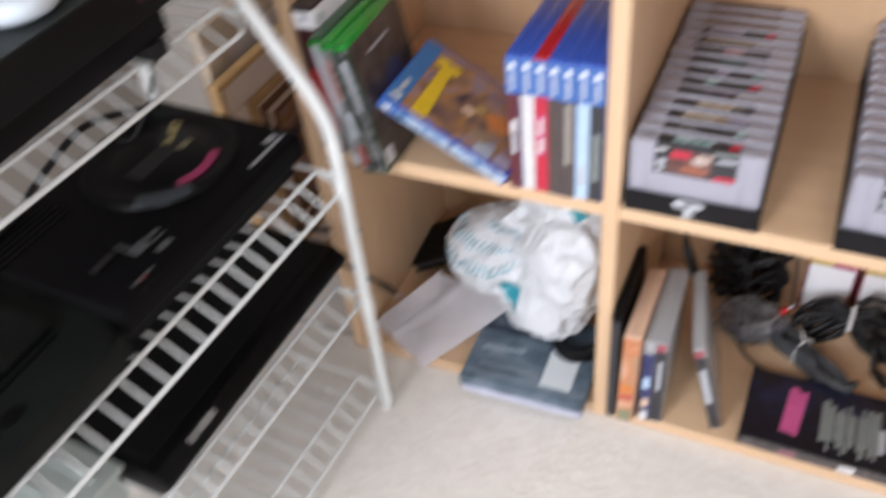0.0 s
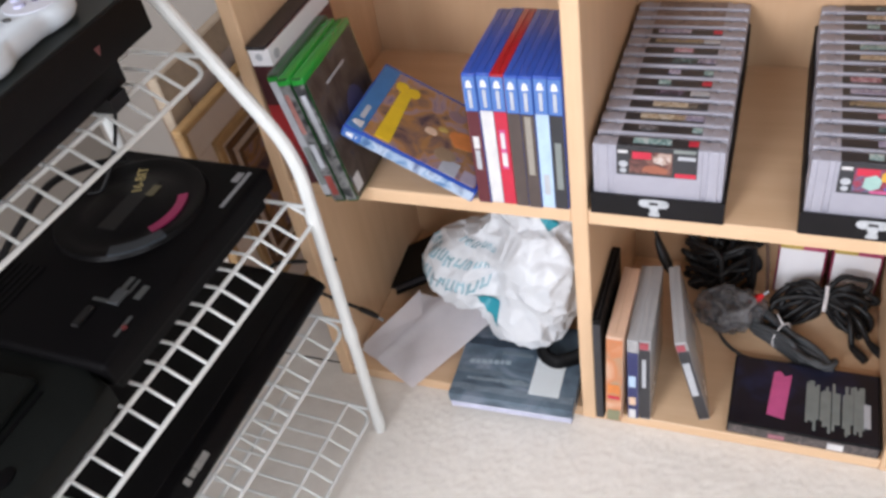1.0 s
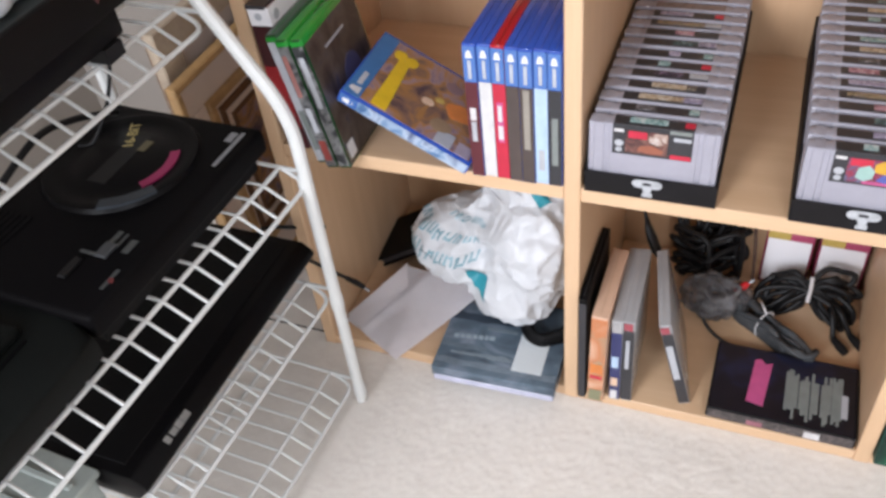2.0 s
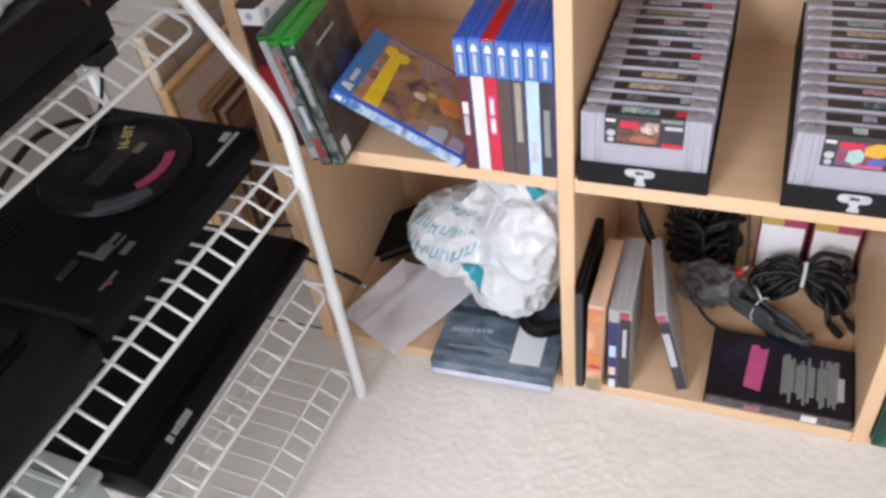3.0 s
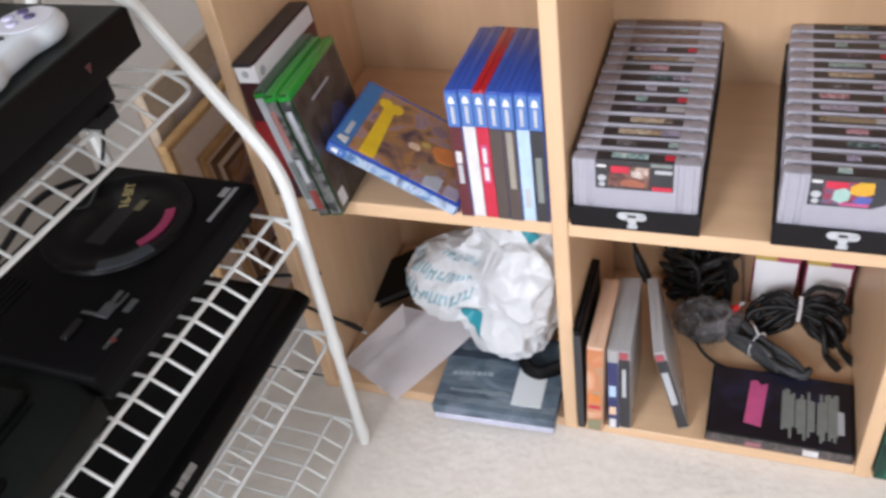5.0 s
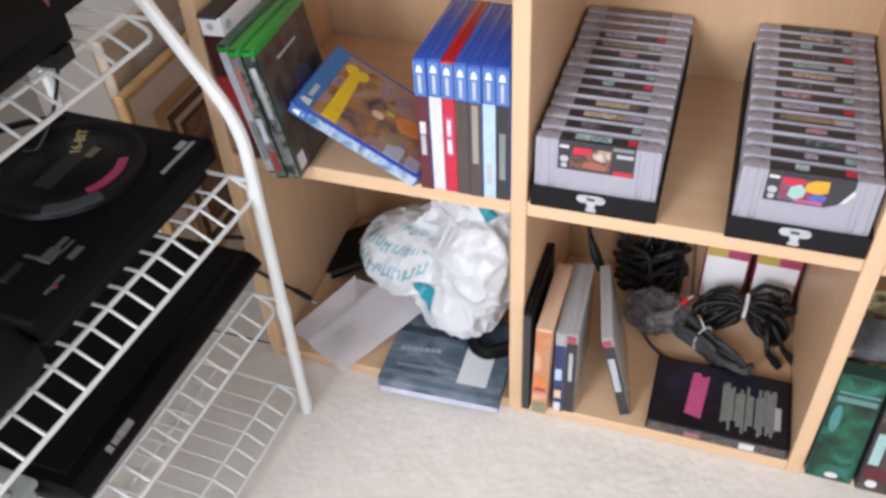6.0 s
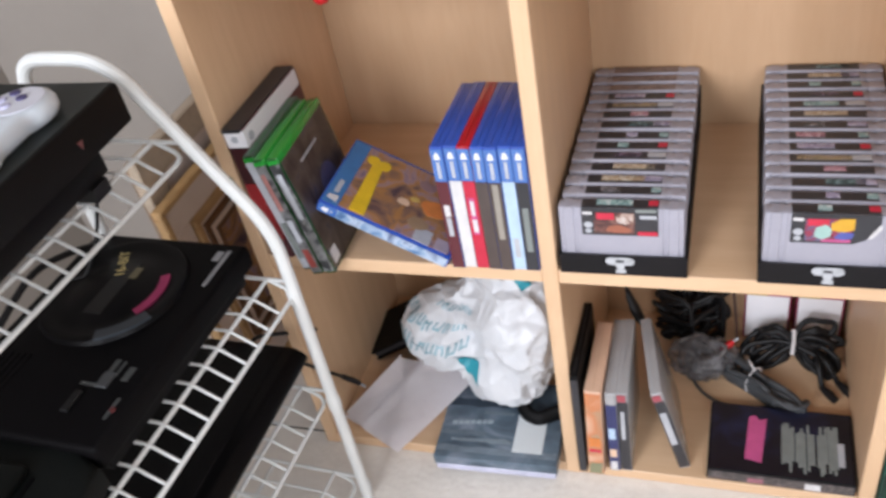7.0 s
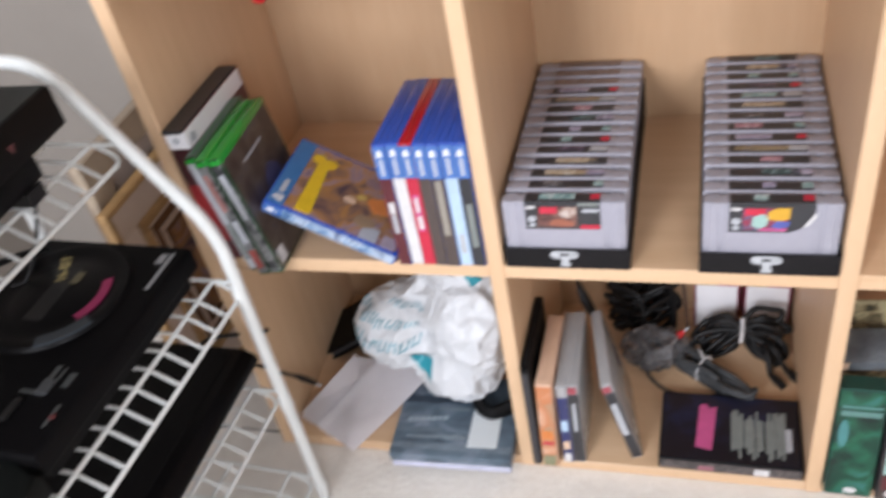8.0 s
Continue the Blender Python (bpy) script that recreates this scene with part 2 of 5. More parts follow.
def smooth_path(points, steps=8):
    """A Catmull-Rom line through points."""
    P = [Vector(p) for p in points]
    P = [2 * P[0] - P[1]] + P + [2 * P[-1] - P[-2]]
    out = []
    for i in range(1, len(P) - 2):
        a, b, c, d = P[i - 1:i + 3]
        for k in range(steps):
            t = k / steps
            out.append(0.5 * (2 * b + (c - a) * t + (2 * a - 5 * b + 4 * c - d) * t * t + (3 * b - a - 3 * c + d) * t ** 3))
    out.append(P[-2])
    return out


def rounded(points, radius, steps=6):
    """A line through points with its corners rounded."""
    P = [Vector(p) for p in points]
    out = [P[0]]
    for a, b, c in zip(P, P[1:], P[2:]):
        u, v = (a - b), (c - b)
        k = min(radius, u.length * 0.45, v.length * 0.45)
        s, e = b + u.normalized() * k, b + v.normalized() * k
        for i in range(steps + 1):
            t = i / steps
            out.append((1 - t) ** 2 * s + 2 * t * (1 - t) * b + t * t * e)
    out.append(P[-1])
    return out


def prism(outline, z0, z1, bevel=0.0, bm=None):
    """An outline in x, y raised from z0 to z1."""
    own = bmesh.new()
    lo = [own.verts.new((x, y, z0)) for x, y in outline]
    hi = [own.verts.new((x, y, z1)) for x, y in outline]
    own.faces.new(lo[::-1])
    top = own.faces.new(hi)
    n = len(lo)
    for i in range(n):
        own.faces.new((lo[i], lo[(i + 1) % n], hi[(i + 1) % n], hi[i]))
    if bevel:
        bmesh.ops.bevel(own, geom=list(top.edges), offset=bevel, segments=2, affect="EDGES", profile=0.5)
    if bm is None:
        return own
    join(bm, own)
    return bm


def disc_outline(cx, cy, rx, ry=None, n=24, a0=0, a1=360):
    ry = ry or rx
    full = abs(a1 - a0) >= 360
    return [(cx + rx * math.cos(radians(a0 + (a1 - a0) * i / (n if full else n - 1))), cy + ry * math.sin(radians(a0 + (a1 - a0) * i / (n if full else n - 1)))) for i in range(n)]


UP_FRONT = Matrix(((1, 0, 0, 0), (0, 0, -1, 0), (0, 1, 0, 0), (0, 0, 0, 1)))   # x, y, z of a flat piece to x, z, -y


# ---- room ----
def carpet():
    """One sheet over the whole room; near the shelves its pile is modelled."""
    bm = bmesh.new()
    x0, x1, y0, y1, s = -0.70, 0.62, -0.62, 0.02, 0.0035
    nx, ny = int((x1 - x0) / s), int((y1 - y0) / s)
    rows = []
    for j in range(ny + 1):
        row = []
        for i in range(nx + 1):
            x, y = x0 + i * s, y0 + j * s
            edge = min(1.0, min(i, nx - i, j, ny - j) / 3)
            z = edge * (0.0005 * noise.noise((x * 150, y * 150, 0)) + 0.0007 * noise.noise((x * 24, y * 24, 4)) + 0.0007 * (random.random() - 0.5) - 0.001)
            row.append(bm.verts.new((x + edge * 0.001 * (random.random() - 0.5), y + edge * 0.001 * (random.random() - 0.5), z)))
        rows.append(row)
    for j in range(ny):
        for i in range(nx):
            bm.faces.new((rows[j][i], rows[j][i + 1], rows[j + 1][i + 1], rows[j + 1][i]))
    X, Y = (LEFT_X - 0.1, RIGHT_X + 0.1), (FRONT_Y - 0.1, BACK_Y + 0.1)
    for a, b, c, d in ((X[0], x0, Y[0], Y[1]), (x1, X[1], Y[0], Y[1]), (x0, x1, Y[0], y0), (x0, x1, y1, Y[1])):
        bm.faces.new([bm.verts.new(v) for v in ((a, c, 0), (b, c, 0), (b, d, 0), (a, d, 0))])
    whole("floor", bm, carpet_m, "beige cut-pile carpet, trodden and a little mottled", "carpet", kind="structure", smooth=180)


def room():
    carpet()
    T = 0.1
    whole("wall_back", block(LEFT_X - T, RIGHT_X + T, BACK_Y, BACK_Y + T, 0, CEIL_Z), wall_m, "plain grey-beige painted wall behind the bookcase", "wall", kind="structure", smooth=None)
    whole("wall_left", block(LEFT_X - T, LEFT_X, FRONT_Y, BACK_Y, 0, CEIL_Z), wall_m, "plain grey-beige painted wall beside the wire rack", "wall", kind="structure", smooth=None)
    whole("wall_right", block(RIGHT_X, RIGHT_X + T, FRONT_Y, BACK_Y, 0, CEIL_Z), bounce_wall, "plain unseen side wall, off-white to bounce light", "wall", kind="structure", smooth=None)
    bm = bmesh.new()
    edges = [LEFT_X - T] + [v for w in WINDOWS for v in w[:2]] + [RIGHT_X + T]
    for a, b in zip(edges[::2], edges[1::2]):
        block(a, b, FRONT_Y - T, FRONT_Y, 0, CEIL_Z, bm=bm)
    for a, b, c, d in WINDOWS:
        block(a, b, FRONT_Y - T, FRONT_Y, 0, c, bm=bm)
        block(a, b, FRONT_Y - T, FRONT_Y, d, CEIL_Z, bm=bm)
    whole("wall_front", bm, bounce_wall, "unseen off-white wall bouncing light, openings for main and added fill window", "wall", kind="structure", smooth=None)
    whole("ceiling", block(LEFT_X - T, RIGHT_X + T, FRONT_Y - T, BACK_Y + T, CEIL_Z, CEIL_Z + T), ceil_m, "plain white painted ceiling", "ceiling", kind="structure", smooth=None)


room()

# ---- bookcase ----
LP, D1, D2, D3 = -0.360, 0.0, 0.3785, 0.757      # left panel's inner face, left faces of the dividers
TH, BOT, S1, S2, DEEP, TOPZ = 0.019, 0.0185, 0.3835, 0.7560, 0.322, 1.125
SH = 0.0205


def bookcase():
    t = thing("bookcase", "light birch-laminate cube bookcase standing on the carpet against the wall", "bookcase")
    E = 0.0012
    for name, x in (("side_panel", LP - TH), ("divider", D1), ("divider", D2), ("side_panel", D3)):
        part(name, block(x, x + TH, 0, DEEP, 0.0, TOPZ, E), wood_v, t)
    cells = ((LP, D1), (D1 + TH, D2), (D2 + TH, D3))
    for a, b in cells:
        part("bottom_board", block(a, b, 0.0015, DEEP, 0.0, BOT, E), wood_h, t)
        for z in (S1, S2):
            part("shelf_board", block(a, b, 0.0012, DEEP, z - SH, z, E), wood_h, t)
    part("top_board", block(LP - TH - 0.004, D3 + TH + 0.004, -0.004, DEEP + 0.004, TOPZ, TOPZ + 0.022, E), wood_h, t)
    part("back_panel", block(LP - TH, D3 + TH, DEEP, DEEP + 0.006, 0.002, TOPZ), wood_back, t)


bookcase()

# ---- wire rack ----
RB, RLEN = -0.250, 0.690                 # back legs and length, from the far front foot
TIERS = ((-0.078, 0.589), (0.001, 0.400), (-0.011, 0.207), (-0.013, 0.022))   # lower lip wire of each tier: x, z
LIPX, LIPZ, PITCH = 0.033, 0.018, 0.0265


def wire_rack():
    t = thing("wire_rack", "white plastic-coated wire rack with sloping front, loaded with game consoles", "wire rack", pose(-0.2795, -0.086, 0, 0, 0, -3.4))
    for y in (0.0, -RLEN):
        line = rounded([(0, y, 0.0), (0.003, y, 0.498), (-0.126, y, 0.707), (RB + 0.002, y, 0.707), (RB, y, 0.0)], 0.042, 8)
        part("end_frame", tube(line, 0.0078, 10), white_wire, t)
    for x, z in TIERS:
        tier = new("shelf_tier")
        tier.parent = t
        ux, uz = x - LIPX, z + LIPZ
        ya, yb = 0.004, -RLEN - 0.004
        # front wires, joined at the ends by a rounded return to the frame
        part("lip_wire", tube(rounded([(ux, ya - 0.001, uz), (x, ya - 0.001, z), (x, yb + 0.001, z), (ux, yb + 0.001, uz)], 0.016, 8), 0.0027, 8), white_wire, tier)
        part("front_wire", tube([(ux, ya - 0.003, uz), (ux, yb + 0.003, uz)], 0.0026, 8), white_wire, tier)
        px = 0.002 if z < 0.5 else 0.003 - (uz - 0.498) * 0.61      # where the post stands at this height
        for y in (ya - 0.001, yb + 0.001):
            part("end_wire", tube([(px, y, uz), (RB, y, uz - 0.002)], 0.0026, 6), white_wire, tier)
            if z < 0.5:
                part("weld_sleeve", tube([(0.001, y - 0.003, z - 0.014), (0.001, y - 0.003, z - 0.008), (0.001, y - 0.003, z + 0.010), (0.001, y - 0.003, z + 0.016)], [0.0076, 0.0090, 0.0090, 0.0076], 10), white_wire, tier)
        part("back_wire", tube([(RB + 0.010, ya, uz - 0.005), (RB + 0.010, yb, uz - 0.005)], 0.003, 8), white_wire, tier)
        part("middle_wire", tube([((ux + RB) / 2, ya, uz - 0.0055), ((ux + RB) / 2, yb, uz - 0.0055)], 0.003, 8), white_wire, tier)
        rung = finish("deck_wire", tube(rounded([(x, 0, z), (ux, 0, uz + 0.002), (RB + 0.004, 0, uz)], 0.006, 4), 0.0019, 6), white_wire, 60)
        y = -0.034
        while y > -RLEN + 0.012:
            share("deck_wire", rung, tier, pose(0, y, 0))
            y -= PITCH


wire_rack()
DECK = [z + LIPZ + 0.0045 for _, z in TIERS]
UP = 0.011      # height of the feet under the consoles


# ---- consoles on the rack ----
def bars(parent, name, spots, material, thick=0.0006):
    """Small printed bars: x, y, length along x, width along y, at height z."""
    for x, y, lx, ly, z in spots:
        part(name, block(x - lx / 2, x + lx / 2, y - ly / 2, y + ly / 2, z, z + thick), material, parent, smooth=None)


def top_console():
    z0 = DECK[0] + UP
    t = thing("game_console", "large black plastic game console with stepped body on the top tier", "game console", pose(-0.352, -0.132, z0, 0, 0, 0))
    # x: 0 is the front face, to the back negative; y: to the near end negative
    part("upper_body", block(-0.160, 0.0, -0.37, 0.0, 0.046, 0.088, 0.003, 2), black_matt, t)
    # added plate: the ceiling's reflection on the black top is put into its grey
    part("top_plate", block(-0.157, -0.003, -0.367, -0.003, 0.0875, 0.0892, 0.0006), mat("lit_black_plastic", (0.013, 0.0165, 0.0165), 0.45, spec=0.3, vary=0.2, scale=12), t)
    part("lower_body", block(-0.15, -0.030, -0.355, -0.028, 0.004, 0.046, 0.003, 2), black_gloss, t)
    for y in (-0.05, -0.33):
        for x in (-0.04, -0.13):
            part("rubber_foot", block(x - 0.012, x + 0.012, y - 0.012, y + 0.012, -UP, 0.004), rubber, t, smooth=None)
    part("power_mark", prism([(-0.004, 0.0035), (0.0, -0.005), (0.004, 0.0035)], 0, 0.0008), plastic("dull_pink_mark", (0.13, 0.045, 0.045), 0.4), t, "small dull red triangle mark", pose(0.0002, -0.076, 0.066, 90, 0, 90), None)
    # ventilation louvre on the far end
    for i in range(5):
        part("vent_slot", block(-0.030 + i * 0.0055, -0.027 + i * 0.0055, 0.0, 0.0008, 0.052, 0.083), silver, t, smooth=None)
    part("lid_seam", block(-0.158, -0.002, -0.201, -0.1995, 0.0890, 0.0894), black_gloss, t, smooth=None)


def game_pad():
    z0 = DECK[0] + UP + 0.0894
    t = thing("game_controller", "pale grey dog-bone game controller with purple buttons lying on the console", "game controller", pose(-0.397, -0.250, z0, 0, 0, 3))
    R, half = 0.0325, 0.0435
    # outline of two round grips joined by a narrower bridge, long axis along y
    right, left = [], []
    for i in range(49):
        y = -(half + R) * math.cos(math.pi * i / 48)
        grip = max(math.sqrt(max(0.0, R * R - (abs(y) - half) ** 2)), 0.0004)
        bridge = 1 / (1 + math.exp((abs(y) - half) / 0.004))
        right.append((max(grip, 0.0255 * bridge), y))
        left.append((-max(grip, 0.0275 * bridge), y))
    shell = bmesh.new()
    loops = []
    for z, inset in ((0.0, 0.010), (0.003, 0.003), (0.008, 0.0), (0.014, 0.0), (0.0185, 0.0022), (0.0210, 0.0065)):
        loops.append([shell.verts.new((x * (1 - inset / 0.033), y * (1 - inset / 0.076), z)) for x, y in right + left[::-1]])
    for A, B in zip(loops, loops[1:]):
        for i in range(len(A)):
            j = (i + 1) % len(A)
            shell.faces.new((A[i], A[j], B[j], B[i]))
    shell.faces.new(loops[0][::-1])
    shell.faces.new(loops[-1])
    part("shell", shell, pad_grey, t, smooth=50)
    part("button_dish", prism(disc_outline(0, half, 0.025, n=28), 0.0209, 0.0218), plastic("light_lilac_plastic", (0.56, 0.57, 0.64), 0.4), t)
    for x, y, m in ((-0.010, half + 0.013, purple), (0.003, half + 0.004, purple), (-0.017, half + 0.001, lavender), (-0.005, half - 0.010, lavender)):
        part("button", prism(disc_outline(x, y, 0.0052, n=16), 0.0215, 0.0236, 0.0006), m, t)
    cross = prism([(-0.011, -0.0035), (-0.0035, -0.0035), (-0.0035, -0.011), (0.0035, -0.011), (0.0035, -0.0035), (0.011, -0.0035), (0.011, 0.0035), (0.0035, 0.0035), (0.0035, 0.011), (-0.0035, 0.011), (-0.0035, 0.0035), (-0.011, 0.0035)], 0.021, 0.0245, 0.0008)
    part("direction_cross", cross, rubber_grey, t, m=pose(0, -half, 0))
    for y in (-0.009, 0.009):
        part("small_button", prism(disc_outline(0.0, y, 0.0042, 0.0030, 14), 0.0205, 0.0226, 0.0006), rubber_grey, t)
    for y in (-half, half):
        part("shoulder_button", block(-0.034, -0.026, y - 0.016, y + 0.016, 0.007, 0.017, 0.003, 2), lavender, t)


def disc_console():
    z0 = DECK[1] + UP
    t = thing("cartridge_console", "black retro console with round dish, gold lettering and magenta stripe", "game console", pose(-0.316, -0.084, z0, 0, 0, -2.5))
    W, L, H = 0.216, 0.296, 0.040
    inv = t.matrix_basis.inverted()

    def at(x, y):
        v = inv @ Vector((x, y, z0))
        return v.x, v.y
    part("body", block(-W, 0, -L, 0, 0.010, H, 0.006, 3), black_pl, t)
    part("base_skirt", block(-W + 0.014, -0.012, -L + 0.014, -0.012, -UP, 0.012, 0.002), black_matt, t)
    c = at(-0.440, -0.175)
    ring = bmesh.new()
    n = 56
    prof = ((0.086, H - 0.001), (0.083, H + 0.005), (0.077, H + 0.006), (0.070, H + 0.003), (0.050, H + 0.003), (0.046, H + 0.005), (0.0, H + 0.005))
    loops = [[ring.verts.new((c[0] + r * math.cos(2 * math.pi * i / n), c[1] + r * math.sin(2 * math.pi * i / n), z)) for i in range(n)] for r, z in prof[:-1]]
    for A, B in zip(loops, loops[1:]):
        for i in range(n):
            ring.faces.new((A[i], A[(i + 1) % n], B[(i + 1) % n], B[i]))
    ring.faces.new(loops[-1])
    part("round_dish", ring, black_gloss, t)
    part("cartridge_slot", block(c[0] - 0.012, c[0] + 0.012, c[1] - 0.042, c[1] + 0.042, H + 0.0050, H + 0.0060, 0.0004), rubber, t)

    def arc(r0, r1, a0, a1, z0_, z1_):
        o = disc_outline(c[0], c[1], r1, n=16, a0=a0, a1=a1) + disc_outline(c[0], c[1], r0, n=16, a0=a1, a1=a0)
        return prism(o, z0_, z1_)
    part("magenta_stripe", arc(0.053, 0.064, -32, 30, H + 0.0028, H + 0.0044), pink_print, t, "curved magenta stripe")
    part("volume_rail", arc(0.072, 0.085, -68, -26, H + 0.005, H + 0.0085), plastic("smoke_grey_plastic", (0.04, 0.045, 0.052), 0.3, spec=0.2), t)
    # lettering on the dish
    cu = bpy.data.curves.new("lettering", "FONT")
    cu.body, cu.size, cu.extrude, cu.align_x = "16-BIT", 0.017, 0.0003, "CENTER"
    tx = new("lettering", cu)
    tx.parent, tx.matrix_basis = t, pose(*at(-0.447, -0.134), H + 0.0063, 0, 0, 115)
    cu.materials.append(gold_print)
    bars(t, "printed_bar", [(*at(-0.425, -0.150), 0.010, 0.018, H + 0.0058)], ink("dim_gold_print", (0.12, 0.10, 0.05)))
    # mark along the right edge, switches and their captions
    bars(t, "printed_bar", [(*at(-0.334, -0.128), 0.005, 0.060, H + 0.0002), (*at(-0.343, -0.108), 0.009, 0.016, H + 0.0002)], ink("worn_silver_print", (0.22, 0.22, 0.23)))
    bars(t, "caption_bar", [(*at(-0.385, -0.306), 0.020, 0.004, H + 0.0002), (*at(-0.371, -0.281), 0.006, 0.018, H + 0.0002), (*at(-0.362, -0.284), 0.003, 0.020, H + 0.0002), (*at(-0.349, -0.289), 0.008, 0.018, H + 0.0002), (*at(-0.341, -0.332), 0.004, 0.026, H + 0.0002)], ink("worn_grey_print", (0.055, 0.058, 0.058)))
    part("power_switch", block(-0.066, -0.057, -0.262, -0.236, H, H + 0.004, 0.001), rubber, t)
    part("reset_button", block(-0.050, -0.036, -0.228, -0.208, H, H + 0.0035, 0.001), rubber_grey, t)
    part("power_lamp", prism(disc_outline(-0.012, -0.250, 0.003, n=12), H, H + 0.0015), plastic("dull_red_lens", (0.12, 0.03, 0.03), 0.2), t)
    # front edge vents
    for i in range(7):
        part("vent_rib", block(-0.205 + i * 0.008, -0.201 + i * 0.008, -0.300, -0.20, H - 0.0002, H + 0.0012), black_gloss, t, smooth=None)


def side_unit():
    z0 = DECK[1] + UP
    t = thing("disc_drive_unit", "dark grey-green plastic drive unit docked beside the black console", "game console", pose(-0.295, -0.390, z0, 0, 0, 0))
    out = [(-0.225, 0.044), (-0.112, 0.040), (-0.082, 0.024), (-0.028, 0.002), (-0.024, -0.022), (-0.034, -0.25), (-0.225, -0.25)]
    part("body", prism(out, 0.003, 0.030, 0.006), dark_green_pl, t, smooth=40)
    part("raised_lid", block(-0.205, -0.092, -0.235, -0.012, 0.029, 0.040, 0.005, 3), dark_green_pl, t)
    part("lid_groove", block(-0.086, -0.083, -0.24, -0.02, 0.0295, 0.0312), black_pl, t, smooth=None)
    for y in (-0.105, -0.150):
        part("round_button", prism(disc_outline(-0.056, y, 0.008, 0.012, 18), 0.0295, 0.0315, 0.0006), black_pl, t)
    part("base_skirt", block(-0.205, -0.045, -0.25, -0.03, -UP, 0.004), black_matt, t, smooth=None)


def flat_console():
    z0 = DECK[2] + UP
    t = thing("flat_console", "low black console with worn pale lettering on its long side", "game console", pose(-0.309, -0.062, z0, 0, 0, -1.5))
    W, L = 0.212, 0.362
    # sloping long side: a profile in x, z drawn out along y
    prof = [(-W, -0.004), (-0.024, -0.004), (-0.016, 0.006), (0.0, 0.024), (-0.003, 0.032), (-0.016, 0.041), (-W, 0.041)]
    bm = bmesh.new()
    A = [bm.verts.new((x, 0, z)) for x, z in prof]
    B = [bm.verts.new((x, -L, z)) for x, z in prof]
    bm.faces.new(A)
    bm.faces.new(B[::-1])
    for i in range(len(A)):
        j = (i + 1) % len(A)
        bm.faces.new((A[i], B[i], B[j], A[j]))
    bmesh.ops.bevel(bm, geom=bm.edges[:], offset=0.003, segments=2, affect="EDGES", profile=0.5)
    part("body", bm, black_gloss, t)
    part("top_panel", block(-W + 0.012, -0.030, -L + 0.012, -0.012, 0.0412, 0.0432, 0.001), black_matt, t)
    for x in (-0.04, -W + 0.03):
        for y in (-0.03, -L + 0.03):
            part("rubber_foot", block(x - 0.01, x + 0.01, y - 0.01, y + 0.01, -UP, -0.003), rubber, t, smooth=None)
    worn = ink("worn_pale_print", (0.24, 0.235, 0.225))
    for y, w, h in ((-0.276, 0.012, 0.0080), (-0.287, 0.009, 0.0085), (-0.297, 0.009, 0.0070), (-0.308, 0.007, 0.0080)):
        part("caption_bar", block(-0.0004, 0.0006, y - w / 2, y + w / 2, -h / 2, h / 2), worn, t, m=pose(-0.0095, 0, 0.0366, 0, -55, 0), smooth=None)
    part("inlet_lead", tube(smooth_path([(-0.10, -0.002, 0.02), (-0.095, 0.03, 0.018), (-0.07, 0.06, 0.0), (-0.05, 0.10, -0.03)]), 0.003, 6), rubber, t)


def storage_box():
    z0 = DECK[2]
    t = thing("storage_box", "pale translucent plastic storage box with ribbed lid on the wire rack", "box", pose(-0.375, -0.428, z0, 0, 0, -4))
    part("tub", block(-0.14, 0.0, -0.22, 0.0, 0, 0.045, 0.008, 2), pale_box_m, t)
    part("lid", block(-0.144, 0.004, -0.224, 0.004, 0.045, 0.056, 0.004, 2), pale_box_m, t)
    for i in range(6):
        part("lid_rib", block(-0.135, -0.006, -0.028 - i * 0.034, -0.020 - i * 0.034, 0.056, 0.0600, 0.0015), pale_box_m, t)


top_console()
game_pad()
disc_console()
side_unit()
flat_console()
storage_box()


def lead(name, pts, r, material, label, steps=8, flat=1.0):
    return whole(name, tube(smooth_path(pts, steps), r, 7, flat=flat), material, label, "cable", smooth=180)


# a loose lead behind the consoles, over the deck's back
lead("power_lead", [(-0.500, -0.10, DECK[1] + UP + 0.046), (-0.508, -0.15, DECK[1] + 0.080), (-0.512, -0.20, DECK[1] + 0.092), (-0.515, -0.26, DECK[1] + 0.078), (-0.518, -0.31, DECK[1] + UP + 0.048), (-0.520, -0.345, DECK[1] + UP + 0.044)], 0.0040, rubber, "black power lead curling behind the console")
lead("audio_lead", [(-0.475, -0.075, 0.622), (-0.468, -0.10, 0.575), (-0.472, -0.13, 0.520), (-0.490, -0.155, DECK[1] + UP + 0.046), (-0.505, -0.165, DECK[1] + UP + 0.044)], 0.0022, rubber, "thin black lead hanging from the top tier")


# ---- pictures leaning behind the rack ----
def picture(name, m, w, h, label, mouldings, board):
    t = thing(name, label, "picture", m)
    # local: y along the width, z up, face towards +x
    y0, y1, z0, z1 = 0.0, w, 0.0, h
    for width, depth, material in mouldings:
        for a, b, c, d in ((y0, y1, z1 - width, z1), (y0, y1, z0, z0 + width), (y0, y0 + width, z0 + width, z1 - width), (y1 - width, y1, z0 + width, z1 - width)):
            part("moulding", block(0.0, depth, a, b, c, d, min(0.002, width * 0.2)), material, t)
        y0, y1, z0, z1 = y0 + width, y1 - width, z0 + width, z1 - width
    part("backing_board", block(-0.004, 0.0, 0.004, w - 0.004, 0.004, h - 0.004), brown_wood, t, smooth=None)
    part("picture_sheet", block(0.0002, 0.0016, y0, y1, z0, z1), board, t, smooth=None)


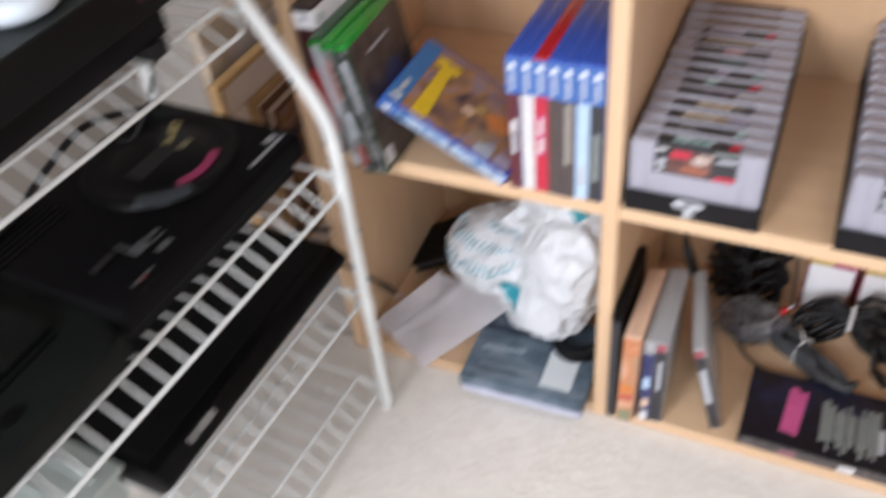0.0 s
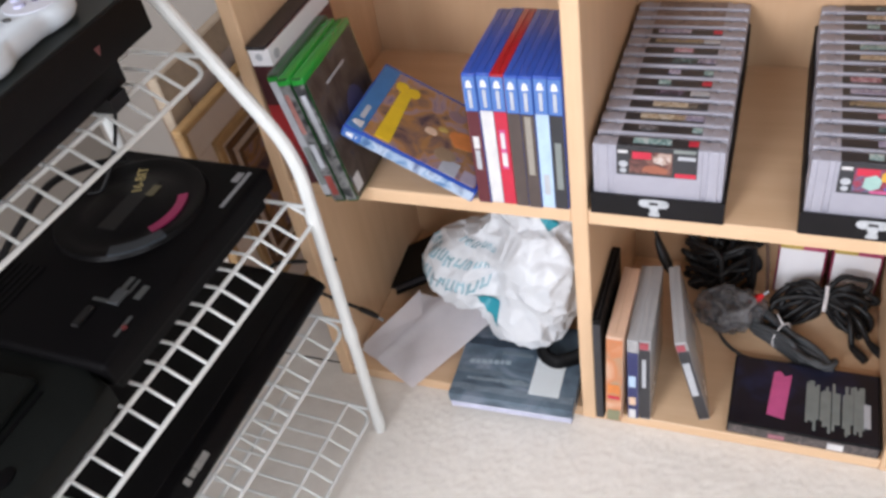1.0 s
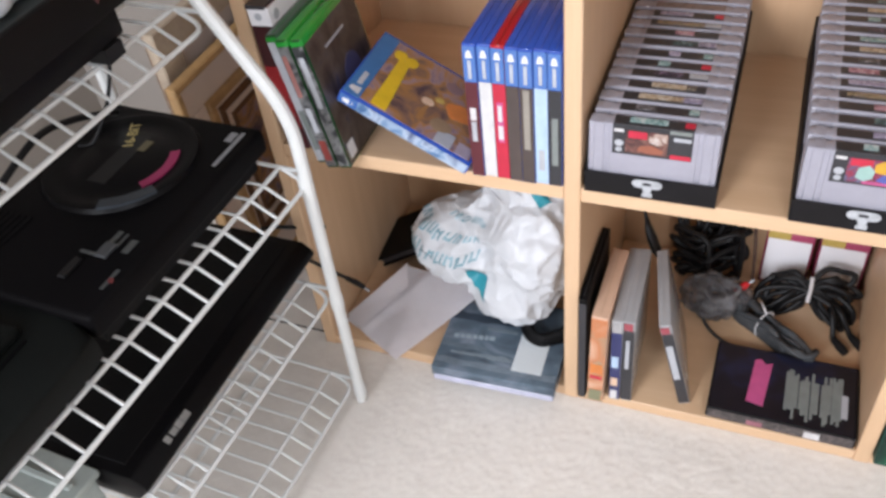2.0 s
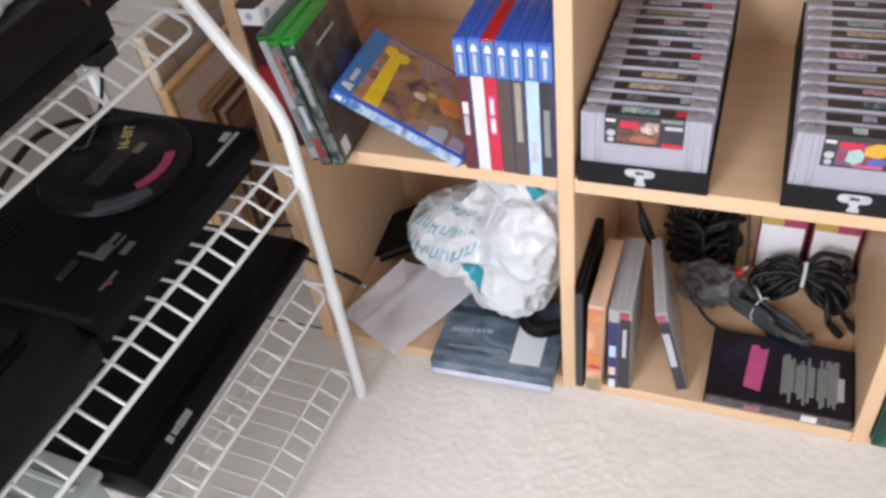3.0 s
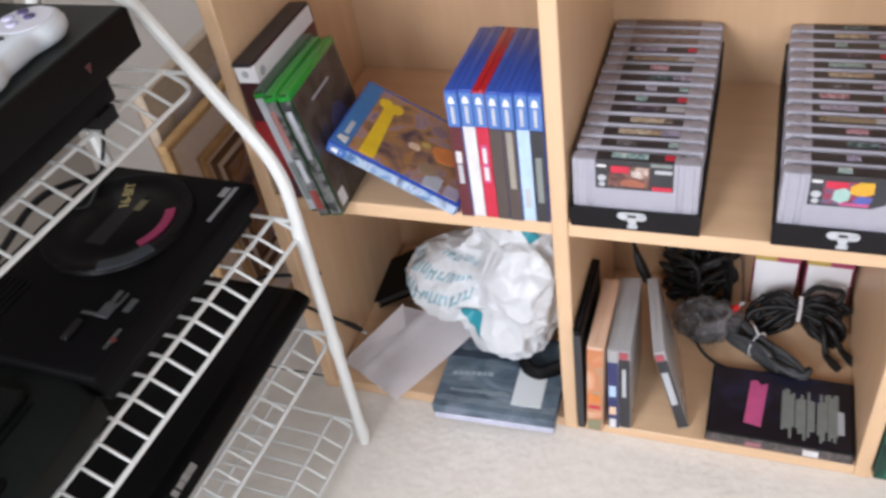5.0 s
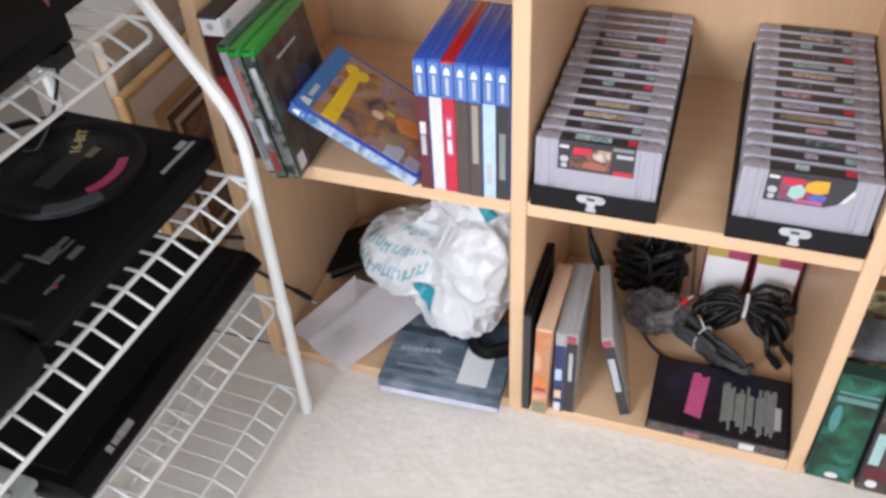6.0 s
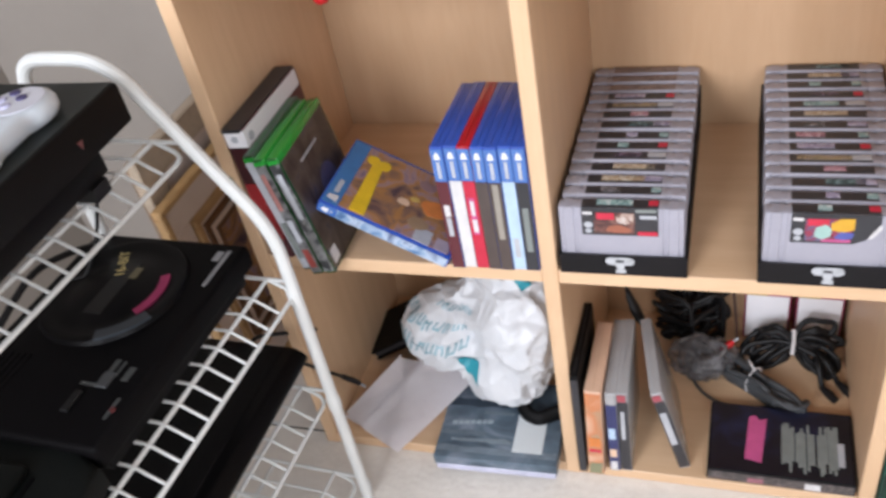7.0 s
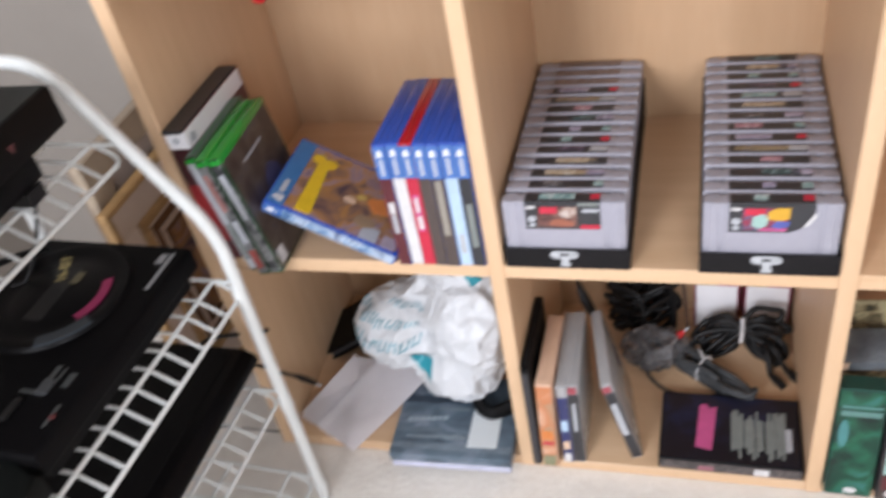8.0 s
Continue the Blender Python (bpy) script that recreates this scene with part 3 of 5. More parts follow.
picture("framed_picture", pose(-0.535, 0.036, 0.0, 0, -2.0, 0), 0.30, 0.416, "gilt-framed picture with cream mount and brown bands leaning by the wall",
        ((0.012, 0.016, gold_frame), (0.050, 0.003, mat_board), (0.014, 0.010, gold_frame), (0.010, 0.004, mat_board), (0.012, 0.006, brown_wood), (0.012, 0.003, mat_board), (0.008, 0.005, brown_wood)), art_warm)
picture("framed_picture", pose(-0.562, 0.060, 0.0, 0, -2.0, 0), 0.30, 0.480, "tall brown-framed picture leaning behind the gilt one",
        ((0.046, 0.018, mat("mid_brown_moulding", (0.40, 0.32, 0.24), 0.5, vary=0.2, scale=20)),), mat_board)


# ---- cartridges in their trays ----
CW, CD, CH = 0.1345, 0.0195, 0.0880


def cart_shell():
    bm = block(-CW / 2, CW / 2, 0.0018, CD - 0.001, 0, CH - 0.001, 0.0022, 2)
    block(-0.0455, 0.0455, 0.0, CD, 0.0, CH, 0.0022, 2, bm=bm)
    for s in (-1, 1):
        block(*sorted((s * 0.0500, s * 0.0620)), 0.0006, CD - 0.0004, 0.0, CH - 0.0006, 0.0014, 1, bm=bm)
    return finish("shell", bm, grey_pl, 40)


SHELL = cart_shell()
DULL_STRIP = finish("top_label", block(-0.0415, 0.0405, 0.0022, 0.0165, CH, CH + 0.0005), printed("faded_label_print", [(0.10, 0.075, 0.075), (0.20, 0.15, 0.14), (0.26, 0.22, 0.22)], 70))
STRIP = finish("top_label", block(-0.0415, 0.0405, 0.0022, 0.0165, CH, CH + 0.0005), near_black)
PASTELS = [printed("pastel_print_%s" % n, c, 120) for n, c in (
    ("rose", [(0.14, 0.05, 0.07), (0.46, 0.24, 0.30), (0.62, 0.54, 0.56)]), ("teal", [(0.08, 0.16, 0.16), (0.26, 0.42, 0.42), (0.55, 0.60, 0.60)]),
    ("sand", [(0.20, 0.13, 0.08), (0.46, 0.37, 0.26), (0.62, 0.58, 0.52)]), ("lilac", [(0.12, 0.10, 0.16), (0.34, 0.31, 0.44), (0.58, 0.55, 0.62)]))]


def tag(a, b, m):
    return finish("label_print", block(a, b, 0.0062, 0.0155, CH + 0.0003, CH + 0.0009), m)


TITLES = [tag(-0.034 + 0.0085 * (k % 4), -0.004 + 0.0085 * (k * 2 % 5), m) for k, m in enumerate(PASTELS + top_prints[1:] + PASTELS[::-1])]
ENDS = [tag(0.020 + 0.005 * (k * 2 % 3), 0.0400, m) for k, m in enumerate([PASTELS[3], crimson, PASTELS[0], near_black, PASTELS[1], PASTELS[3], silver, PASTELS[2]])]


def cartridge(m, i, label, faded=False):
    c = thing("game_cartridge", label, "game cartridge", m, group="cartridges in the tray")
    share("shell", SHELL, c)
    if faded:
        share("top_label", DULL_STRIP, c)
        return c
    share("top_label", STRIP, c)
    share("label_print", TITLES[(i * 4 + i // 3) % len(TITLES)], c)
    share("label_print", ENDS[(i * 3 + i // 5) % len(ENDS)], c)
    return c


def front_label(c, art, torn):
    """The large sticker on the front face of the first cartridge of a row."""
    up = Matrix(((1, 0, 0, 0), (0, 1, 0, 0), (0, 0, 0.86, 0.0178), (0, 0, 0, 1)))      # the sticker sits high on the face
    F = up @ UP_FRONT
    if torn:
        o = [(-0.0415, 0.040), (0.018, 0.040), (0.030, 0.047), (0.0335, 0.055), (0.041, 0.070), (0.041, 0.083), (-0.0415, 0.083)]
    else:
        o = [(-0.0415, 0.040), (0.0405, 0.040), (0.0405, 0.083), (-0.0415, 0.083)]
    part("front_label", prism(o, 0.0, 0.0005), near_black, c, "dark printed sticker", F, None)

    def patch(x0, x1, z0, z1, m, k=0.0009):
        part("label_print", block(x0, x1, -k, -0.0003, z0, z1), m, c, m=up, smooth=None)
    patch(-0.028, 0.0155, 0.0435, 0.0755, art)
    if torn:
        patch(-0.026, -0.006, 0.0655, 0.0752, crimson, 0.0010)
        part("label_figure", prism([(-0.004, 0.060), (0.008, 0.057), (0.0175, 0.061), (0.0172, 0.0765), (0.004, 0.0762), (-0.004, 0.070)], 0.0005, 0.0011), ink("amber_print", (0.60, 0.33, 0.03)), c, m=F, smooth=None)
        part("label_figure", prism([(-0.001, 0.049), (0.008, 0.046), (0.0165, 0.049), (0.0175, 0.056), (0.006, 0.058)], 0.0005, 0.0012), ink("violet_print", (0.08, 0.10, 0.34)), c, m=F, smooth=None)
        patch(-0.012, 0.0150, 0.0425, 0.0460, pink_ink, 0.0010)
        part("label_figure", prism([(-0.019, 0.050), (-0.011, 0.046), (-0.004, 0.051), (-0.003, 0.061), (-0.009, 0.068), (-0.018, 0.063)], 0.0005, 0.0012), ink("pale_teal_print", (0.30, 0.46, 0.42)), c, m=F, smooth=None)
        part("torn_edge", prism([(0.030, 0.047), (0.041, 0.070), (0.043, 0.064), (0.036, 0.051)], 0, 0.0007), offwhite, c, "torn white paper edge of the sticker", F, None)
    else:
        patch(-0.025, -0.006, 0.0650, 0.0750, crimson, 0.0011)
        part("label_figure", prism([(-0.016, 0.0475), (-0.004, 0.0445), (0.010, 0.0450), (0.012, 0.051), (0.0, 0.057), (-0.012, 0.055)], 0.0005, 0.0012), ink("terracotta_print", (0.30, 0.10, 0.06)), c, m=F, smooth=None)
        part("label_figure", prism([(-0.003, 0.061), (0.007, 0.057), (0.014, 0.062), (0.0145, 0.0745), (0.004, 0.0755), (-0.004, 0.069)], 0.0005, 0.0012), printed("pale_figure_print", [(0.12, 0.05, 0.04), (0.45, 0.33, 0.28), (0.55, 0.52, 0.50)], 130), c, m=F, smooth=None)
        patch(0.0185, 0.0395, 0.041, 0.0470, crimson)
        patch(0.0210, 0.0385, 0.067, 0.0720, silver)
        patch(0.0165, 0.0385, 0.0765, 0.0815, grey_ink)
    patch(-0.040, -0.030, 0.072, 0.076, offwhite)
    for zz, r in ((0.056, 0.0048), (0.0465, 0.0036)):
        part("seal_mark", prism(disc_outline(-0.0345, zz, r, n=14), 0.0004, 0.0011), silver, c, m=F, smooth=None)


def tray(x, turn, seed, torn, label):
    """A black card tray with a row of cartridges that stand one behind the other."""
    W, L = 0.1405, 0.3185
    base = pose(x, 0.0, S1, 0, 0, turn)
    t = thing("cartridge_tray", label, "cartridge tray", base, group="cartridge trays")
    e = 0.0018
    part("tray_floor", block(0, W, 0, L, 0, e), card_black, t, smooth=None)
    part("front_wall", block(0, W, -e, 0, 0, 0.0285, 0.0004), card_black, t, smooth=None)
    part("back_wall", block(0, W, L, L + e, 0, 0.060, 0.0004), card_black, t, smooth=None)
    for a in (0.0, W - e):
        side = bmesh.new()
        pr = [(0.0, 0.0), (L, 0.0), (L, 0.060), (0.10, 0.054), (0.0, 0.0285)]
        A = [side.verts.new((a, y, z)) for y, z in pr]
        B = [side.verts.new((a + e, y, z)) for y, z in pr]
        side.faces.new(A)
        side.faces.new(B[::-1])
        for i in range(5):
            side.faces.new((A[i], A[(i + 1) % 5], B[(i + 1) % 5], B[i]))
        part("side_wall", side, card_black, t, smooth=None)
    # the pale mark printed on the front wall
    cx = W * 0.485
    mark = prism(disc_outline(cx - 0.0086, 0.0205, 0.0074, 0.0056, 20), 0.0, 0.0005)
    prism(disc_outline(cx + 0.0086, 0.0205, 0.0074, 0.0056, 20), 0.0, 0.0005, bm=mark)
    prism([(cx - 0.0086, 0.0150), (cx + 0.0086, 0.0150), (cx + 0.0086, 0.0260), (cx - 0.0086, 0.0260)], 0.0, 0.0004, bm=mark)
    prism([(cx - 0.0050, 0.0035), (cx + 0.0062, 0.0035), (cx + 0.0062, 0.0085), (cx + 0.0040, 0.0095), (cx + 0.0055, 0.0150), (cx - 0.0050, 0.0150), (cx - 0.0030, 0.0090), (cx - 0.0050, 0.0075)], 0.0, 0.0005, bm=mark)
    part("printed_mark", mark, logo_white, t, "pale rounded mark printed on black card", pose(0, -e, 0) @ UP_FRONT, None)
    part("mark_bar", block(cx - 0.0045, cx + 0.0045, -e - 0.0008, -e - 0.0003, 0.0190, 0.0225), near_black, t, smooth=None)
    rnd = random.Random(seed)
    n = 14
    for i in range(n):
        m = base @ pose(W / 2 + rnd.uniform(-0.0008, 0.0008), 0.0012 + i * 0.0226, e + rnd.uniform(0, 0.0012), rnd.uniform(-1.2, 0.2) - (2.0 if i else 0.6), 0, rnd.uniform(-0.3, 0.3))
        c = cartridge(m, i + seed, "grey plastic game cartridge standing in a black tray" if i else "grey game cartridge with a %s front sticker" % ("torn bright" if torn else "red and white"), faded=not torn and i > 10)
        if i == 0:
            front_label(c, art_multi if torn else art_red, torn)


tray(0.0232, 0.3, 3, False, "black card tray full of grey game cartridges beside the divider")
tray(0.2365, -0.1, 8, True, "black card tray full of grey game cartridges, first sticker torn")


# ---- game cases ----
SEAM = {"clear_blue_case": ink("deep_blue_seam", (0.024, 0.07, 0.36)), "clear_red_case": ink("deep_red_seam", (0.34, 0.01, 0.015)), "clear_green_case": ink("deep_green_seam", (0.008, 0.09, 0.014)), "clear_grey_case": ink("mid_grey_seam", (0.29, 0.285, 0.29)), "cream_case": ink("tan_seam", (0.52, 0.33, 0.22)), "shaded_green_case": green_case}
def case(m, label, shell, spine, w=0.0146, h=0.171, d=0.135, band=None, cover=None, group="", logo=True, name="game_case", top=None):
    """A plastic case standing upright: spine at y = 0, thickness along x. spine: list of (z0, z1, material)."""
    t = thing(name, label, "game case", m, group)
    body = block(0.0, w, 0.0008, d, 0.0, h, 0.0008, 2)
    part("shell", body, shell, t)
    if top:
        part("top_edge", block(-0.0004, w + 0.0008, 0.0006, d + 0.0002, h - 0.009, h + 0.0002, 0.0016, 2), top, t, "glossy green top edge, coloured brighter than the shaded body")
    # lips of the two covers and the hinge line that set it apart from a plain slab
    part("hinge", block(0.0022, w - 0.0022, -0.0002, 0.003, 0.001, h - 0.001, 0.0006), shell, t)
    part("opening_seam", block(w / 2 - 0.0004, w / 2 + 0.0004, 0.006, d - 0.004, h, h + 0.0005), SEAM.get(shell.name, near_black), t, smooth=None)
    for z0, z1, mm in spine:
        part("spine_print", block(0.0005, w - 0.0005, -0.0008, -0.0001, z0, z1), mm, t, smooth=None)
    if band:
        part("spine_band", block(0.0006, w - 0.0006, -0.0012, -0.0002, band[0], band[1], 0.0003), band[2], t)
        if logo:
            zc = band[1] - 0.009
            part("spine_mark", prism([(w / 2 - 0.0036, zc - 0.004), (w / 2 + 0.0036, zc - 0.004), (w / 2 + 0.0024, zc + 0.003), (w / 2, zc + 0.0052), (w / 2 - 0.0024, zc + 0.003)], 0.0012, 0.0017), white_print, t, "small white mark", UP_FRONT, None)
            part("spine_caption", block(w / 2 - 0.0018, w / 2 + 0.0018, -0.0016, -0.0011, band[0] + 0.004, zc - 0.007), silver, t, smooth=None)
    for side, mm, z0, z1 in (cover or ()):
        x0 = w if side > 0 else -0.0005
        part("cover_print", block(x0, x0 + 0.0005, 0.004, d - 0.004, z0, z1), mm, t, smooth=None)
    return t


SPINES = (
    ("maroon", [(0.002, 0.126, maroon), (0.078, 0.094, offwhite), (0.050, 0.076, silver)]),
    ("white", [(0.002, 0.126, offwhite)]),
    ("red and white", [(0.002, 0.126, crimson), (0.052, 0.104, pink_ink), (0.056, 0.074, offwhite), (0.080, 0.100, offwhite)]),
    ("dark brown", [(0.002, 0.126, umber)]),
    ("beige and brown", [(0.002, 0.126, umber), (0.048, 0.124, taupe)]),
    ("pale blue", [(0.002, 0.126, sky_ink), (0.020, 0.048, silver)]),
    ("charcoal", [(0.002, 0.126, near_black), (0.030, 0.092, grey_ink)]),
)
for i, (word, spine) in enumerate(SPINES):
    lift = [(z0, z1, mm) for z0, z1, mm in spine]
    # later prints lie on top of the first one
    red = i == 2
    t = case(pose(-0.1062 + i * 0.01502, -0.004 + 0.0008 * ((i * 3) % 4), S1, 0, 0, 0), "%s game case, %s spine, standing in a row" % ("red" if red else "blue", word),
             red_case if red else blue_case, lift[:1], w=0.01495, d=0.141, band=(0.127, 0.169, blue_band), group="row of blue game cases")
    for k, (z0, z1, mm) in enumerate(lift[1:]):
        part("title_bar", block(0.0040 + 0.0006 * k, 0.0108 - 0.0006 * k, -0.0012 - 0.0003 * k, -0.0007, z0, z1), mm, t, smooth=None)

# the case that has slid down against the row, cover up
LEAN = 61.0
slid = case(pose(-0.1155, -0.006, S1 + 0.0008, 0, -LEAN, 0), "blue game case with yellow title leaning on the green cases", blue_case,
            [(0.002, 0.146, printed("blue_grey_spine", [(0.02, 0.05, 0.16), (0.10, 0.20, 0.36), (0.40, 0.48, 0.60), (0.09, 0.12, 0.22)], 26))], band=(0.147, 0.169, blue_band))
w = 0.0146
part("cover_print", block(w, w + 0.0005, 0.006, 0.130, 0.004, 0.148), art_warm, slid, "warm orange and brown cover picture", smooth=None)
part("cover_band", block(w, w + 0.0006, 0.004, 0.131, 0.1485, 0.169), ink("light_blue_band", (0.04, 0.16, 0.38)), slid, "light blue band", smooth=None)
part("cover_mark", prism([(0, 0), (0.012, 0.0), (0.010, 0.012), (0.004, 0.013)], 0, 0.0005), offwhite, slid, m=Matrix(((0, 0, 1, w + 0.0007), (1, 0, 0, 0.009), (0, 1, 0, 0.152), (0, 0, 0, 1))), smooth=None)
part("cover_caption", block(w + 0.0005, w + 0.0010, 0.026, 0.050, 0.155, 0.161), silver, slid, smooth=None)
# a bone-shaped yellow title across the cover
bone = prism([(0.008, 0.115), (0.102, 0.122), (0.102, 0.136), (0.008, 0.135)], 0, 0.0008)
for y, z in ((0.106, 0.121), (0.108, 0.137)):
    prism(disc_outline(y, z, 0.0085, n=18), 0, 0.0009, bm=bone)
part("cover_title", bone, yellow_ink, slid, "yellow bone-shaped title", Matrix(((0, 0, 1, w + 0.0004), (1, 0, 0, 0), (0, 1, 0, 0), (0, 0, 0, 1))), None)
for y, z, r, mm in ((0.060, 0.080, 0.008, cream), (0.072, 0.068, 0.006, gold_ink), (0.070, 0.040, 0.019, orange), (0.034, 0.052, 0.014, ink("tan_print", (0.30, 0.20, 0.12))), (0.105, 0.060, 0.012, ink("mauve_print", (0.24, 0.15, 0.17)))):
    o = [(y + (r * (0.75 + 0.35 * noise.noise((math.cos(a) * 1.7 + y * 90, math.sin(a) * 1.7, z * 50)))) * math.cos(a), z + r * math.sin(a)) for a in [2 * math.pi * k / 20 for k in range(20)]]
    part("cover_figure", prism(o, 0, 0.0007), mm, slid, m=Matrix(((0, 0, 1, w + 0.0003), (1, 0, 0, 0), (0, 1, 0, 0), (0, 0, 0, 1))), smooth=None)
part("rating_panel", block(w + 0.0004, w + 0.0009, 0.006, 0.030, 0.030, 0.052), silver, slid, smooth=None)
part("corner_panel", block(w + 0.0004, w + 0.0009, 0.006, 0.026, 0.006, 0.024), ink("pale_mauve_print", (0.40, 0.33, 0.38)), slid, smooth=None)

# green cases leaning to the left side panel, and what stands behind them
def leaning(x_foot, y, tilt, turn=0.0):
    return pose(x_foot, y, S1, 0, -tilt, turn)


green_spine = printed("grey_and_black_spine", [(0.02, 0.02, 0.022), (0.05, 0.05, 0.052), (0.22, 0.22, 0.22), (0.03, 0.03, 0.035)], 30)
# same green plastic as the bright top edges, shade put into a darker colour
green_shaded = plastic("shaded_green_case", (0.012, 0.060, 0.016), 0.25, coat=0.2)
g1 = case(leaning(-0.2655, -0.028, 9.6, 2), "green game case with dark cover leaning to the side panel", green_shaded,
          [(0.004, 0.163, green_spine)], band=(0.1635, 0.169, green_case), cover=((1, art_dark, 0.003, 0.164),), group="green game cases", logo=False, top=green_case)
part("spine_title", block(0.004, 0.0105, -0.0014, -0.0007, 0.085, 0.150), silver, g1, smooth=None)
part("corner_mark", block(0.0150, 0.0156, 0.008, 0.024, 0.008, 0.028), offwhite, g1, smooth=None)
part("cover_caption", block(0.0150, 0.0156, 0.040, 0.090, 0.138, 0.141), silver, g1, smooth=None)
part("cover_figure", prism(disc_outline(0.05, 0.07, 0.022, 0.03, 18), 0, 0.0006), ink("dim_violet_print", (0.05, 0.05, 0.11)), g1, m=Matrix(((0, 0, 1, 0.0151), (1, 0, 0, 0.03), (0, 1, 0, 0.01), (0, 0, 0, 1))), smooth=None)
g2 = case(leaning(-0.2810, -0.031, 9.8, 2), "green game case with red-marked black spine leaning in the row", green_shaded,
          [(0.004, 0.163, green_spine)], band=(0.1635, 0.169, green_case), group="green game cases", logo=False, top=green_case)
part("spine_title", block(0.003, 0.0115, -0.0014, -0.0007, 0.012, 0.040), ink("rust_print", (0.30, 0.06, 0.05)), g2, smooth=None)
part("spine_title", block(0.002, 0.0075, -0.0014, -0.0007, 0.100, 0.152), ink("dusty_rust_print", (0.42, 0.18, 0.16)), g2, smooth=None)
part("spine_caption", block(0.004, 0.0105, -0.0014, -0.0007, 0.052, 0.085), silver, g2, smooth=None)
g3 = case(leaning(-0.2965, -0.024, 10.0, 1), "green game case with silver-grey spine leaning behind the others", green_shaded,
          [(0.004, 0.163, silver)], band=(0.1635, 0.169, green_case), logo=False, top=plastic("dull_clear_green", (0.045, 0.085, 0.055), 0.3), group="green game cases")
part("spine_title", block(0.003, 0.010, -0.0014, -0.0007, 0.020, 0.075), grey_ink, g3, smooth=None)


def big_box():
    t = thing("game_box", "thick black and white game box with red lower spine", "game box", leaning(-0.3480, -0.002, 2.6, 0))
    W, H, D = 0.0275, 0.190, 0.152
    part("sleeve", block(0, W * 0.56, 0.0, D, 0, H, 0.0008), near_black, t, smooth=None)
    part("inner_case", block(W * 0.56, W, 0.0, D, 0, H - 0.001, 0.0008), maroon, t, smooth=None)
    part("white_panel", block(0.001, W + 0.0006, -0.0012, D - 0.004, H - 0.023, H - 0.0012), paper_white, t, "white top panel", smooth=None)
    part("sleeve_top", block(-0.0006, W - 0.0030, -0.0016, D, H - 0.003, H + 0.0014), near_black, t, smooth=None)
    part("red_spine", block(0.001, W - 0.001, -0.0012, 0.0, 0.03, H - 0.075), ink("deep_red_print", (0.26, 0.012, 0.015)), t, "red spine", smooth=None)
    part("dark_spine", block(0.001, W - 0.001, -0.0012, 0.0, H - 0.0745, H - 0.0235), ink("blackish_red_print", (0.045, 0.008, 0.010)), t, smooth=None)
    for x, z in ((0.013, H - 0.012),):
        part("ring_mark", prism(disc_outline(x, z, 0.0045, n=16), 0.0012, 0.0018), silver, t, m=UP_FRONT, smooth=None)
    part("ring_mark", prism(disc_outline(0.012, H - 0.014, 0.006, n=16), 0, 0.0006), silver, t, m=Matrix(((0, 0, 1, W + 0.0006), (1, 0, 0, 0), (0, 1, 0, 0), (0, 0, 0, 1))), smooth=None)


big_box()


